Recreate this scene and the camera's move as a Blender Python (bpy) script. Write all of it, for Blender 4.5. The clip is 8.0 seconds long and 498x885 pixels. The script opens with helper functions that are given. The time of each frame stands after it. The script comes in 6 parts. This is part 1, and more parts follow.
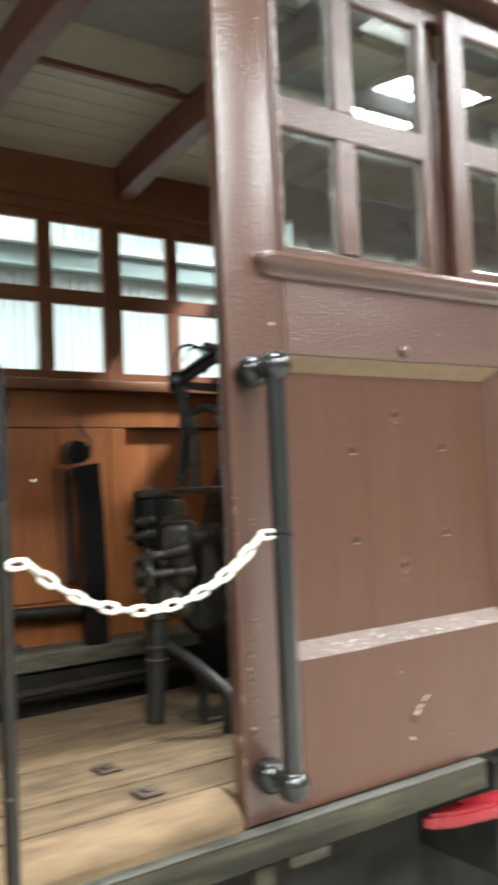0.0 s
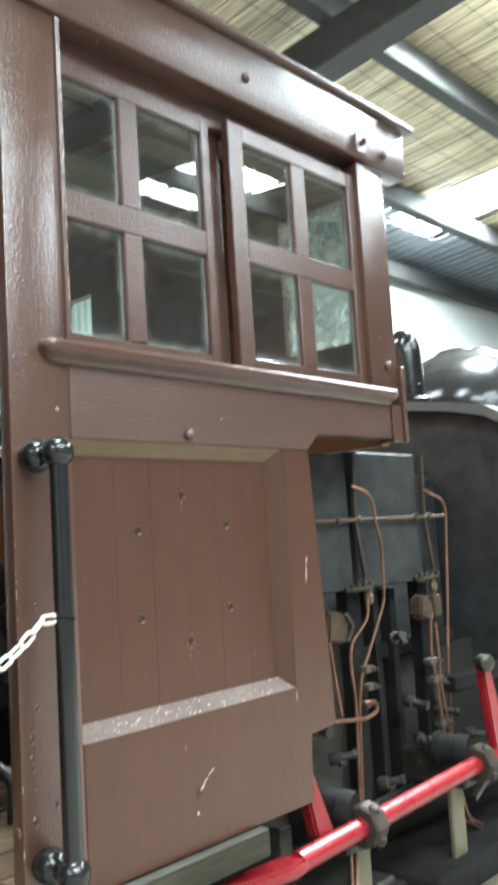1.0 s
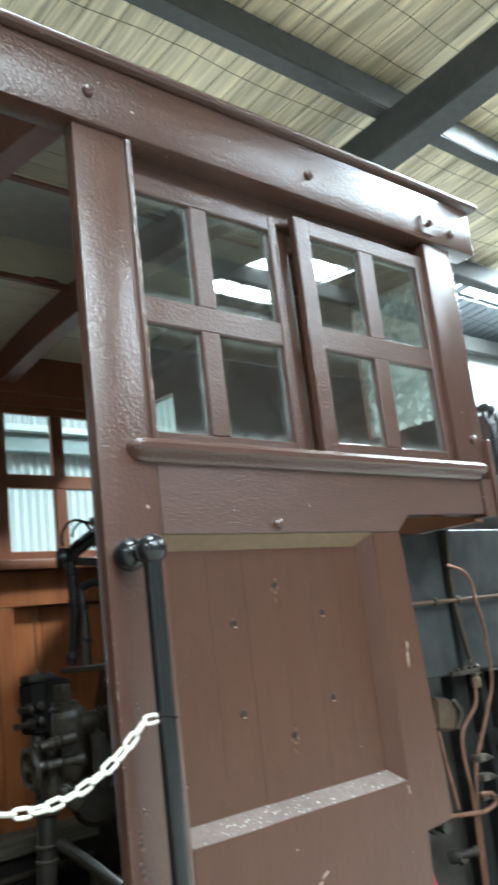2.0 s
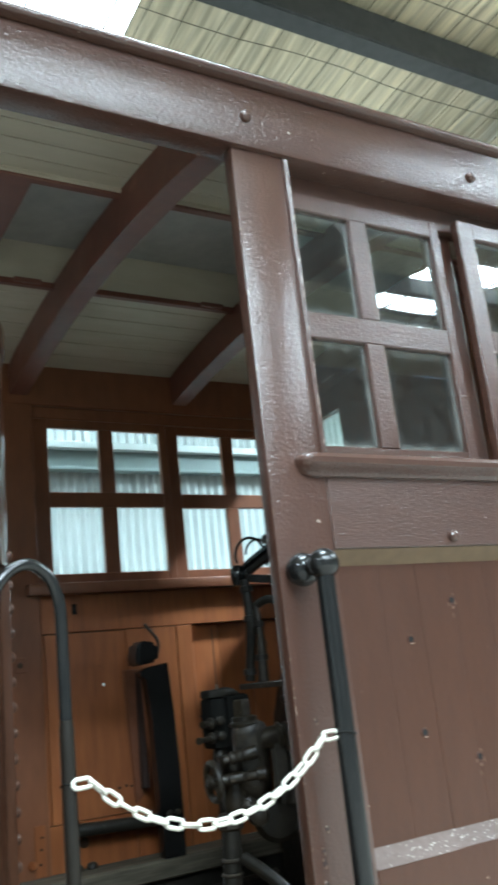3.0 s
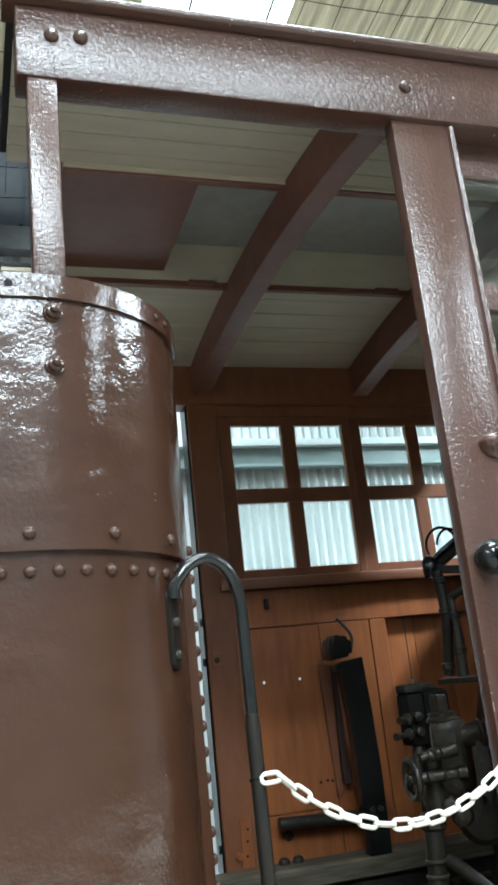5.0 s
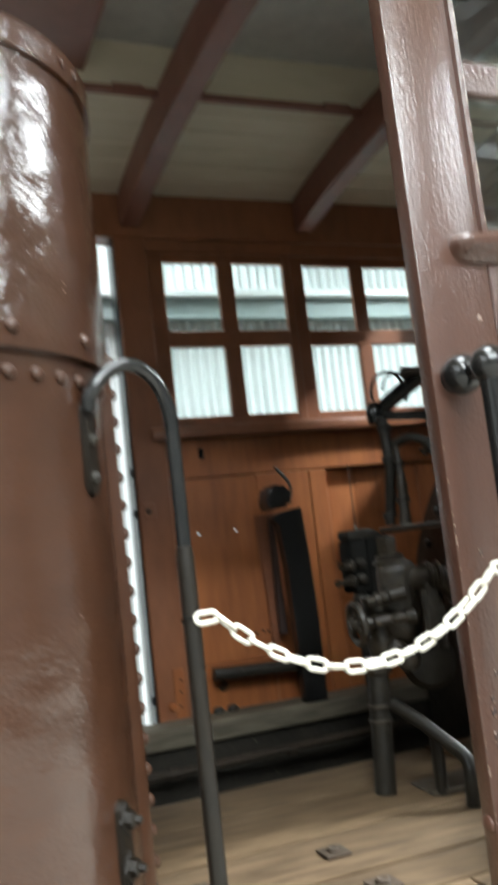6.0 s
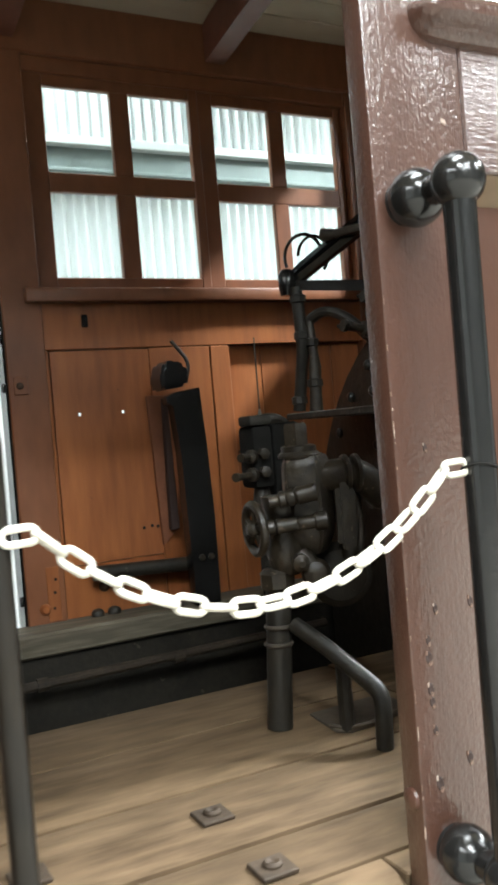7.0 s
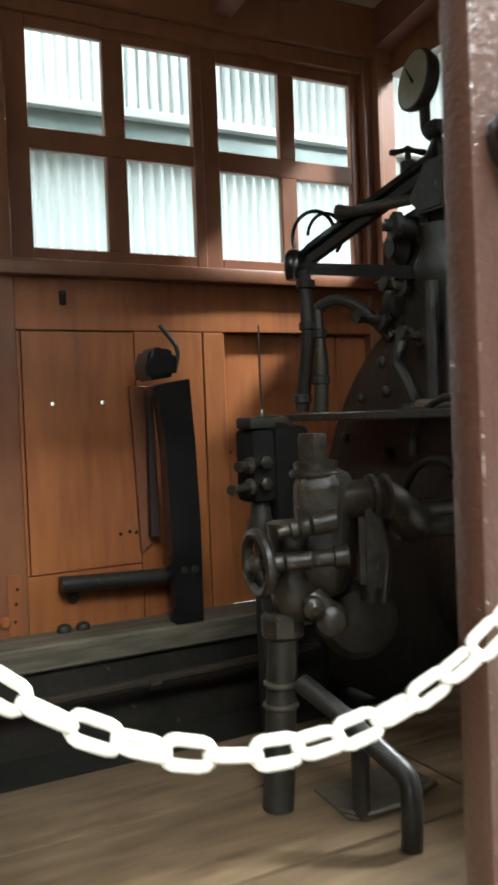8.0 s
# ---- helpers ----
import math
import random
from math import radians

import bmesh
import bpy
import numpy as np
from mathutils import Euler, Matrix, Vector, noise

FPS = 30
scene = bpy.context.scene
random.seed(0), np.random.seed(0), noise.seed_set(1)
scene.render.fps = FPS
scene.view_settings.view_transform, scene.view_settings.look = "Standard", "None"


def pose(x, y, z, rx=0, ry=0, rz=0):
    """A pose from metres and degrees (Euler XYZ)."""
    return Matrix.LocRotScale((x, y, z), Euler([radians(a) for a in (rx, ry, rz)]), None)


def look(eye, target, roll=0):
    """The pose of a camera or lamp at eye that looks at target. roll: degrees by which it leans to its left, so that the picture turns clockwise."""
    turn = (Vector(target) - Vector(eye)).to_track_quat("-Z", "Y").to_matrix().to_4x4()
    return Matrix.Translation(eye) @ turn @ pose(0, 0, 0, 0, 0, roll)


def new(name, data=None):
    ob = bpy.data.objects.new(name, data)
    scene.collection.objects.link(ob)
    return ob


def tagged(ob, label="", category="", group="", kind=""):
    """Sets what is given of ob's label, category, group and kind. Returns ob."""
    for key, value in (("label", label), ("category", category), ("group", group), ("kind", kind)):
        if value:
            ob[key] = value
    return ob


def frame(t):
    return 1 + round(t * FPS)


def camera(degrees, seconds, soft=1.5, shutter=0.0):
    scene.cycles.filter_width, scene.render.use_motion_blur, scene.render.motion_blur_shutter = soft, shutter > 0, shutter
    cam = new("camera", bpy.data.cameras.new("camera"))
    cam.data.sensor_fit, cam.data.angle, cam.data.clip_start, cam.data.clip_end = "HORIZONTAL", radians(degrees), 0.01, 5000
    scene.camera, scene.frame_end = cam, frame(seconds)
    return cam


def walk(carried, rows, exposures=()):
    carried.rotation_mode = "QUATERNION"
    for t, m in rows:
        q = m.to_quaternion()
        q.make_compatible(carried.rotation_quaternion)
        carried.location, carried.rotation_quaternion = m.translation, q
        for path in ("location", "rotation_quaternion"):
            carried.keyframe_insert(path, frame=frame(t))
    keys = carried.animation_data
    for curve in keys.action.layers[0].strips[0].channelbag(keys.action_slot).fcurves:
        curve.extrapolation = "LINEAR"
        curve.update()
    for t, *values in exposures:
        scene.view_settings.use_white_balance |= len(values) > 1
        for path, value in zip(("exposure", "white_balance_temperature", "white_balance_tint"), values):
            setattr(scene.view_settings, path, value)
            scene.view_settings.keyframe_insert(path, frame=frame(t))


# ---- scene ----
cam = camera(32.2, 8.0, 3.0, 0.5)
PATH = [
    (0, (0.164, 0.167, 1.686), (1.308, 1.805, 1.786), -2.5),
    (0.5, (0.202, 0.09, 1.714), (1.609, 1.506, 1.823), -3.1),
    (1, (0.164, 0.06, 1.728), (1.633, 1.399, 1.949), -3.6),
    (1.2, (0.154, 0.075, 1.717), (1.642, 1.379, 2.008), -4.3),
    (2.3, (0.154, 0.054, 1.73), (1.382, 1.56, 2.202), -7.2),
    (2.5, (0.154, 0.061, 1.728), (1.328, 1.605, 2.214), -7.1),
    (3, (0.157, 0.065, 1.719), (1.16, 1.715, 2.24), -6.3),
    (3.5, (0.159, 0.069, 1.727), (1.006, 1.798, 2.267), -5.8),
    (4, (0.152, 0.079, 1.725), (0.869, 1.857, 2.294), -5.7),
    (4.2, (0.162, 0.074, 1.721), (0.83, 1.869, 2.297), -5.6),
    (5.5, (0.251, 0.191, 1.695), (0.849, 2.034, 2.193), -5.8),
    (6, (0.303, 0.409, 1.655), (1.038, 2.252, 1.903), -6.5),
    (6.5, (0.379, 0.681, 1.657), (1.297, 2.457, 1.69), -5.4),
    (7, (0.549, 0.857, 1.649), (1.459, 2.638, 1.616), -4.7),
    (7.5, (0.669, 1.019, 1.675), (1.583, 2.797, 1.608), -3.5),
    (8, (0.684, 1.218, 1.688), (1.632, 2.978, 1.627), -2.2),
]
walk(cam, [(t, look(eye, target, roll)) for t, eye, target, roll in PATH], [(0, 1.95, 6400, 7), (0.6, 1.68, 6200, 4), (1.2, 1.5, 5900, 1), (4.2, 1.42, 5550, -1), (5.5, 1.55, 6050, 5), (6.5, 1.8, 6450, 8), (8, 1.95, 6350, 7)])

# ---------------------------------------------------------------- world and daylight
world = bpy.data.worlds.new("sky")
scene.world = world
world.use_nodes = True
wn = world.node_tree.nodes
sky = wn.new("ShaderNodeTexSky")
sky.sky_type, sky.sun_disc = "NISHITA", False
sky.sun_elevation, sky.sun_rotation = radians(48), radians(200)
wn["Background"].inputs["Strength"].default_value = 0.12
world.node_tree.links.new(sky.outputs[0], wn["Background"].inputs["Color"])

EAVE, PITCH, WALL_Y = 5.5, 0.1, 6.5           # shed roof: height over the far wall, slope, the far wall's place


def roof_z(y):
    return EAVE + PITCH * (WALL_Y - y)


# skylight sheets in the shed roof: x from, x to, y from, y to, watts
# first two in view; the rest unseen, several of them added as fill
SKYLIGHTS_AND_FILL = [(1.2, 2.12, 3.66, 6.3, 115), (9.2, 10.4, 3.0, 5.75, 480), (5.6, 6.9, -2.3, -0.9, 250), (7.6, 9.2, -5.2, -3.3, 170), (0.6, 3.4, -3.8, -2.5, 170), (-1.5, 3.6, -7.6, -6.2, 420),
             (7.4, 8.6, -0.6, 1.9, 170), (-1.6, -0.2, -5.2, -1.6, 300), (-6.0, -4.6, -4.0, 2.5, 340), (6.05, 6.8, 2.25, 2.8, 1050), (0.1, 2.1, 0.75, 1.6, 60)]
for x0, x1, y0, y1, watts in SKYLIGHTS_AND_FILL:
    lamp = bpy.data.lights.new("skylight_or_fill", "AREA")
    lamp.shape, lamp.size, lamp.size_y = "RECTANGLE", x1 - x0, y1 - y0
    lamp.energy, lamp.color = watts, (0.93, 0.98, 1.0)
    ob = new("skylight_or_fill", lamp)
    yc = (y0 + y1) / 2
    ob.matrix_world = Matrix.Translation(((x0 + x1) / 2, yc, roof_z(yc) + 0.10)) @ pose(0, 0, 0, -math.degrees(math.atan(PITCH)))

# ---------------------------------------------------------------- mesh helpers


def thing(name, base, label, category, group="", kind=""):
    ob = new(name)
    ob.location = base
    ob.empty_display_size = 0.1
    return tagged(ob, label, category, group, kind)


def part(name, bm, material, parent=None, label="", sharp=35, **tags):
    me = bpy.data.meshes.new(name)
    bmesh.ops.recalc_face_normals(bm, faces=bm.faces)
    bm.to_mesh(me)
    bm.free()
    for p in me.polygons:
        p.use_smooth = True
    me.set_sharp_from_angle(angle=radians(sharp))
    me.materials.append(material)
    ob = new(name, me)
    if parent:
        ob.parent = parent
        if parent.type == "EMPTY":
            ob.matrix_parent_inverse = Matrix.Translation(-parent.location)
    return tagged(ob, label, **tags)


def again(name, me, m, parent):
    """Another object on the same mesh, at the pose m in the world."""
    ob = new(name, me)
    ob.parent = parent
    if parent.type == "EMPTY":
        ob.matrix_parent_inverse = Matrix.Translation(-parent.location)
    ob.matrix_basis = m
    return ob


def box(bm, x0, x1, y0, y1, z0, z1, bev=0.004, seg=1):
    vs = [bm.verts.new((x, y, z)) for x in (x0, x1) for y in (y0, y1) for z in (z0, z1)]
    fs = [bm.faces.new([vs[i] for i in f]) for f in
          ((0, 1, 3, 2), (4, 6, 7, 5), (0, 4, 5, 1), (2, 3, 7, 6), (0, 2, 6, 4), (1, 5, 7, 3))]
    if bev:
        bmesh.ops.bevel(bm, geom=list({e for f in fs for e in f.edges}), offset=bev, segments=seg,
                        affect="EDGES", profile=0.5)
    return bm


def slab(x0, x1, y0, y1, z0, z1, bev=0.004, seg=1):
    return box(bmesh.new(), x0, x1, y0, y1, z0, z1, bev, seg)


def prism(bm, pts, axis, a0, a1, bev=0.0, seg=1):
    """A polygon in the plane across an axis ('x': y,z; 'y': x,z; 'z': x,y), drawn out from a0 to a1."""
    def at(p, a):
        return {"x": (a, p[0], p[1]), "y": (p[0], a, p[1]), "z": (p[0], p[1], a)}[axis]
    lo, hi = [bm.verts.new(at(p, a0)) for p in pts], [bm.verts.new(at(p, a1)) for p in pts]
    n = len(pts)
    fs = [bm.faces.new(lo[::-1]), bm.faces.new(hi)]
    fs += [bm.faces.new((lo[i], lo[(i + 1) % n], hi[(i + 1) % n], hi[i])) for i in range(n)]
    if bev:
        bmesh.ops.bevel(bm, geom=list({e for f in fs for e in f.edges}), offset=bev, segments=seg, affect="EDGES")
    return bm


def tube(bm, pts, r, seg=10, closed=False, caps=True):
    """A round bar along a line of points; r is one radius or one for each point."""
    pts = [Vector(p) for p in pts]
    n = len(pts)
    rs = r if isinstance(r, (list, tuple)) else [r] * n
    way = [(pts[(i + 1) % n] - pts[i - 1]) if closed or 0 < i < n - 1 else
           (pts[1] - pts[0] if i == 0 else pts[-1] - pts[-2]) for i in range(n)]
    side = way[0].orthogonal().normalized()
    rings = []
    for p, w, q in zip(pts, way, rs):
        w = w.normalized()
        side = (side - side.dot(w) * w).normalized()
        other = w.cross(side)
        rings.append([bm.verts.new(p + q * (math.cos(a) * side + math.sin(a) * other))
                      for a in (2 * math.pi * k / seg for k in range(seg))])
    for i in range(n if closed else n - 1):
        a, b = rings[i], rings[(i + 1) % n]
        for k in range(seg):
            bm.faces.new((a[k], a[(k + 1) % seg], b[(k + 1) % seg], b[k]))
    if caps and not closed:
        bm.faces.new(rings[0][::-1]), bm.faces.new(rings[-1])
    return bm


def bend(pts, r=0.05, steps=5):
    """A line of points with its corners rounded off."""
    pts = [Vector(p) for p in pts]
    out = [pts[0]]
    for a, b, c in zip(pts, pts[1:], pts[2:]):
        u, v = (a - b), (c - b)
        q = min(r, u.length * 0.49, v.length * 0.49)
        p0, p1 = b + u.normalized() * q, b + v.normalized() * q
        for k in range(steps + 1):
            t = k / steps
            out.append((1 - t) ** 2 * p0 + 2 * t * (1 - t) * b + t * t * p1)
    return out + [pts[-1]]


def lathe(bm, profile, m, seg=20):
    """Turned shape: (radius, height) pairs about z, at the pose m."""
    rings = []
    for r, h in profile:
        rings.append([bm.verts.new(m @ Vector((r * math.cos(a), r * math.sin(a), h)))
                      for a in (2 * math.pi * k / seg for k in range(seg))])
    for a, b in zip(rings, rings[1:]):
        for k in range(seg):
            bm.faces.new((a[k], a[(k + 1) % seg], b[(k + 1) % seg], b[k]))
    bm.faces.new(rings[0][::-1]), bm.faces.new(rings[-1])
    return bm


def along(p, d):
    """The pose of a turned shape that stands at p and points along d."""
    return Matrix.Translation(p) @ Vector(d).to_track_quat("Z", "Y").to_matrix().to_4x4()


def ball(bm, p, r, seg=16):
    bmesh.ops.create_uvsphere(bm, u_segments=seg, v_segments=seg // 2 + 2, radius=r, matrix=Matrix.Translation(p))
    return bm


def rivet_mesh(name, r, h, material, seg=10):
    bm = lathe(bmesh.new(), [(r, -0.002), (r, h * 0.25), (r * 0.85, h * 0.65), (r * 0.5, h * 0.92), (r * 0.1, h)],
               Matrix.Identity(4), seg)
    me = bpy.data.meshes.new(name)
    bm.to_mesh(me)
    bm.free()
    for p in me.polygons:
        p.use_smooth = True
    me.materials.append(material)
    return me


# ---------------------------------------------------------------- materials


def surface(name, base, rough=0.5, metal=0.0, second=None, big=2.0, fine=40.0, stretch=(1, 1, 1), amount=0.5,
            bump=0.15, bump_scale=None, bump_size=0.002, chips=None, chip_at=0.70, chip_scale=35.0, coat=0.0,
            rough_vary=0.12, vary=0.0, specular=0.5, coat_rough=0.14, even_bump=False, swell=None, brush=None):
    """A paint, wood, stone or metal: two colours mixed by broad and fine noise, chips or stains of a third, fine relief."""
    m = bpy.data.materials.new(name)
    m.use_nodes = True
    nt, nd = m.node_tree, m.node_tree.nodes
    p = nd["Principled BSDF"]
    link = nt.links.new
    coords = nd.new("ShaderNodeTexCoord")
    mp = nd.new("ShaderNodeMapping")
    mp.inputs["Scale"].default_value = stretch
    link(coords.outputs["Object"], mp.inputs["Vector"])

    def noise_node(scale, detail=4.0, vec=mp):
        n = nd.new("ShaderNodeTexNoise")
        n.inputs["Scale"].default_value, n.inputs["Detail"].default_value = scale, detail
        link(vec.outputs["Vector" if vec is mp else "Object"], n.inputs["Vector"])
        return n
    second = second or tuple(c * 0.72 for c in base)
    n1, n2 = noise_node(big), noise_node(fine)
    add = nd.new("ShaderNodeMath")
    add.operation = "ADD"
    link(n1.outputs["Fac"], add.inputs[0]), link(n2.outputs["Fac"], add.inputs[1])
    ramp = nd.new("ShaderNodeMapRange")
    ramp.inputs["From Min"].default_value, ramp.inputs["From Max"].default_value = 1.0 - 0.35, 1.0 + 0.35
    ramp.inputs["To Max"].default_value = amount * 2
    ramp.clamp = True
    link(add.outputs[0], ramp.inputs["Value"])
    mix = nd.new("ShaderNodeMix")
    mix.data_type = "RGBA"
    mix.inputs["A"].default_value, mix.inputs["B"].default_value = (*base, 1), (*second, 1)
    link(ramp.outputs[0], mix.inputs["Factor"])
    colour = mix.outputs["Result"]
    if vary:
        info = nd.new("ShaderNodeObjectInfo")
        hsv = nd.new("ShaderNodeHueSaturation")
        mr = nd.new("ShaderNodeMapRange")
        mr.inputs["To Min"].default_value, mr.inputs["To Max"].default_value = 1 - vary, 1 + vary
        link(info.outputs["Random"], mr.inputs["Value"])
        link(mr.outputs[0], hsv.inputs["Value"])
        link(colour, hsv.inputs["Color"])
        colour = hsv.outputs["Color"]
    if chips:
        n3 = noise_node(chip_scale, 3.0, coords)
        cut = nd.new("ShaderNodeMapRange")
        cut.inputs["From Min"].default_value, cut.inputs["From Max"].default_value = chip_at, chip_at + 0.015
        link(n3.outputs["Fac"], cut.inputs["Value"])
        mix2 = nd.new("ShaderNodeMix")
        mix2.data_type = "RGBA"
        link(cut.outputs[0], mix2.inputs["Factor"])
        link(colour, mix2.inputs["A"])
        mix2.inputs["B"].default_value = (*chips, 1)
        colour = mix2.outputs["Result"]
    link(colour, p.inputs["Base Color"])
    rr = nd.new("ShaderNodeMapRange")
    rr.inputs["To Min"].default_value, rr.inputs["To Max"].default_value = max(0.03, rough - rough_vary), min(1, rough + rough_vary)
    rn = noise_node(big * 2.7)
    link(rn.outputs["Fac"], rr.inputs["Value"])
    link(rr.outputs[0], p.inputs["Roughness"])
    p.inputs["Metallic"].default_value = metal
    p.inputs["Specular IOR Level"].default_value = specular
    p.inputs["Coat Weight"].default_value = coat
    p.inputs["Coat Roughness"].default_value = coat_rough
    if bump:
        bn = noise_node(bump_scale or fine, 3.0, coords if even_bump else mp)
        bp = nd.new("ShaderNodeBump")
        bp.inputs["Strength"].default_value, bp.inputs["Distance"].default_value = bump, bump_size
        link(bn.outputs["Fac"], bp.inputs["Height"])
        if swell:
            wide = nd.new("ShaderNodeBump")
            wide.inputs["Strength"].default_value, wide.inputs["Distance"].default_value = 1.0, swell[1]
            link(noise_node(swell[0], 2.0, coords).outputs["Fac"], wide.inputs["Height"])
            link(wide.outputs[0], bp.inputs["Normal"])
        if brush:                        # fine strokes left by the brush: (scale along x, y, z), height
            lay = nd.new("ShaderNodeMapping")
            lay.inputs["Scale"].default_value = brush[0]
            link(coords.outputs["Object"], lay.inputs["Vector"])
            hair, stroke = nd.new("ShaderNodeTexNoise"), nd.new("ShaderNodeBump")
            hair.inputs["Scale"].default_value, hair.inputs["Detail"].default_value = 1.0, 3.0
            link(lay.outputs["Vector"], hair.inputs["Vector"])
            stroke.inputs["Strength"].default_value, stroke.inputs["Distance"].default_value = 1.0, brush[1]
            link(hair.outputs["Fac"], stroke.inputs["Height"])
            link(bp.outputs[0], stroke.inputs["Normal"])
            bp = stroke
        link(bp.outputs[0], p.inputs["Normal"])
        link(bp.outputs[0], p.inputs["Coat Normal"])
    return m


def window_glass(name, dust=0.12, edge=0.5, tint=(0.9, 0.97, 0.95), dirt_scale=7.0, gloss_gain=2.0):
    """A thin pane: clear, with the gloss of glass, and a film of dust that thickens towards its putty edges."""
    m = bpy.data.materials.new(name)
    m.use_nodes = True
    nt, nd = m.node_tree, m.node_tree.nodes
    link = nt.links.new
    nd.remove(nd["Principled BSDF"])

    def maths(op, x, y, clamp=False):
        n = nd.new("ShaderNodeMath")
        n.operation, n.use_clamp = op, clamp
        for slot, v in zip(n.inputs, (x, y)):
            if isinstance(v, (int, float)):
                slot.default_value = v
            else:
                link(v, slot)
        return n.outputs[0]
    clear, gloss, film = nd.new("ShaderNodeBsdfTransparent"), nd.new("ShaderNodeBsdfGlossy"), nd.new("ShaderNodeBsdfDiffuse")
    clear.inputs["Color"].default_value = (*tint, 1)
    gloss.inputs["Roughness"].default_value = 0.02
    film.inputs["Color"].default_value = (0.52, 0.53, 0.50, 1)
    facing = nd.new("ShaderNodeLayerWeight")
    shine = maths("MULTIPLY", maths("ADD", maths("POWER", facing.outputs["Facing"], 4.0), 0.045), gloss_gain, True)
    co, ns = nd.new("ShaderNodeTexCoord"), nd.new("ShaderNodeTexNoise")
    ns.inputs["Scale"].default_value, ns.inputs["Detail"].default_value = dirt_scale, 6
    link(co.outputs["Object"], ns.inputs["Vector"])
    sep = nd.new("ShaderNodeSeparateXYZ")
    link(co.outputs["Generated"], sep.inputs[0])
    ex = maths("ABSOLUTE", maths("SUBTRACT", sep.outputs["X"], 0.5), 0)
    ez = maths("ABSOLUTE", maths("SUBTRACT", sep.outputs["Z"], 0.5), 0)
    rim = maths("POWER", maths("MULTIPLY", maths("MAXIMUM", ex, ez), 2.0), 16.0)
    blot = nd.new("ShaderNodeMapRange")
    blot.inputs["From Min"].default_value, blot.inputs["From Max"].default_value = 0.33, 0.8
    link(ns.outputs["Fac"], blot.inputs["Value"])
    amount = maths("ADD", maths("ADD", maths("MULTIPLY", blot.outputs[0], dust * 1.2), dust * 0.35), maths("MULTIPLY", maths("MULTIPLY", rim, maths("ADD", blot.outputs[0], 0.25)), edge), True)
    a, b = nd.new("ShaderNodeMixShader"), nd.new("ShaderNodeMixShader")
    link(amount, a.inputs[0]), link(clear.outputs[0], a.inputs[1]), link(film.outputs[0], a.inputs[2])
    link(shine, b.inputs[0]), link(a.outputs[0], b.inputs[1]), link(gloss.outputs[0], b.inputs[2])
    bn, bp = nd.new("ShaderNodeTexNoise"), nd.new("ShaderNodeBump")
    bn.inputs["Scale"].default_value, bn.inputs["Detail"].default_value = 3.0, 1.0
    link(co.outputs["Object"], bn.inputs["Vector"])
    bp.inputs["Strength"].default_value, bp.inputs["Distance"].default_value = 0.02, 0.002
    link(bn.outputs["Fac"], bp.inputs["Height"]), link(bp.outputs[0], gloss.inputs["Normal"])
    link(b.outputs[0], nd["Material Output"].inputs["Surface"])
    return m


BROWN, BROWN2 = (0.072, 0.0325, 0.0215), (0.054, 0.024, 0.0155)
paint = surface("brown_gloss_paint", BROWN, 0.42, second=BROWN2, big=1.6, fine=22, stretch=(0.35, 1, 1.4),
                bump=0.8, bump_scale=105, bump_size=0.0026, specular=0.22, chips=(0.42, 0.36, 0.32), chip_at=0.75, chip_scale=46, coat=0.9, coat_rough=0.065, even_bump=True,
                brush=((14, 260, 260), 0.0006))
post_paint = surface("brown_gloss_paint_upright", BROWN, 0.42, second=BROWN2, big=1.6, fine=22, stretch=(1.4, 1, 0.25),
                     bump=0.8, bump_scale=110, bump_size=0.0019, specular=0.24, chips=(0.45, 0.40, 0.36), chip_at=0.745, chip_scale=38, coat=0.9, coat_rough=0.065, even_bump=True,
                     brush=((280, 280, 16), 0.0006))
panel_paint = surface("brown_satin_paint", (0.059, 0.0220, 0.0105), 0.45, second=(0.046, 0.0168, 0.0080), big=2.2, fine=30,
                      stretch=(1.2, 1, 0.3), bump=0.4, bump_scale=55, bump_size=0.002, specular=0.35, chips=(0.36, 0.27, 0.22), chip_at=0.77, chip_scale=50, coat=0.3, coat_rough=0.2, even_bump=True)
tank_paint = surface("brown_tank_paint", (0.048, 0.0195, 0.0095), 0.45, second=(0.034, 0.0137, 0.0067), big=1.3, fine=12, stretch=(0.6, 0.6, 1.8),
                     bump=0.7, bump_scale=105, bump_size=0.0011, even_bump=True, swell=(7.5, 0.008), specular=0.12, chips=(0.30, 0.22, 0.18), chip_at=0.775, chip_scale=30, coat=0.95, coat_rough=0.07)
rivet_paint = surface("brown_overpainted_rivets", (0.048, 0.0195, 0.0095), 0.5, second=(0.034, 0.0137, 0.0067), big=30, fine=120, bump=0.6, bump_scale=160, bump_size=0.002, specular=0.2, coat=0.35, coat_rough=0.25)
dusty = surface("dusty_brown_ledge", (0.115, 0.080, 0.066), 0.6, second=(0.070, 0.045, 0.035), big=5, fine=60, amount=0.5,
                chips=(0.36, 0.32, 0.285), chip_at=0.645, chip_scale=110, bump=0.3)
tan_paint = surface("tan_underside_paint", (0.20, 0.132, 0.072), 0.5, big=3, fine=30, bump=0.2)
inner_wood = surface("orange_brown_varnished_boards", (0.34, 0.117, 0.038), 0.34, second=(0.175, 0.054, 0.019), big=2.2, fine=18,
                     stretch=(1.6, 1, 0.22), bump=0.25, bump_scale=24, bump_size=0.001, vary=0.10, chips=(0.06, 0.025, 0.015), chip_at=0.74, chip_scale=16)
inner_frame = surface("red_brown_inner_paint", (0.212, 0.081, 0.037), 0.36, second=(0.150, 0.055, 0.025), big=2.5, fine=20,
                      stretch=(1, 1, 0.4), bump=0.25, bump_scale=28, bump_size=0.001)
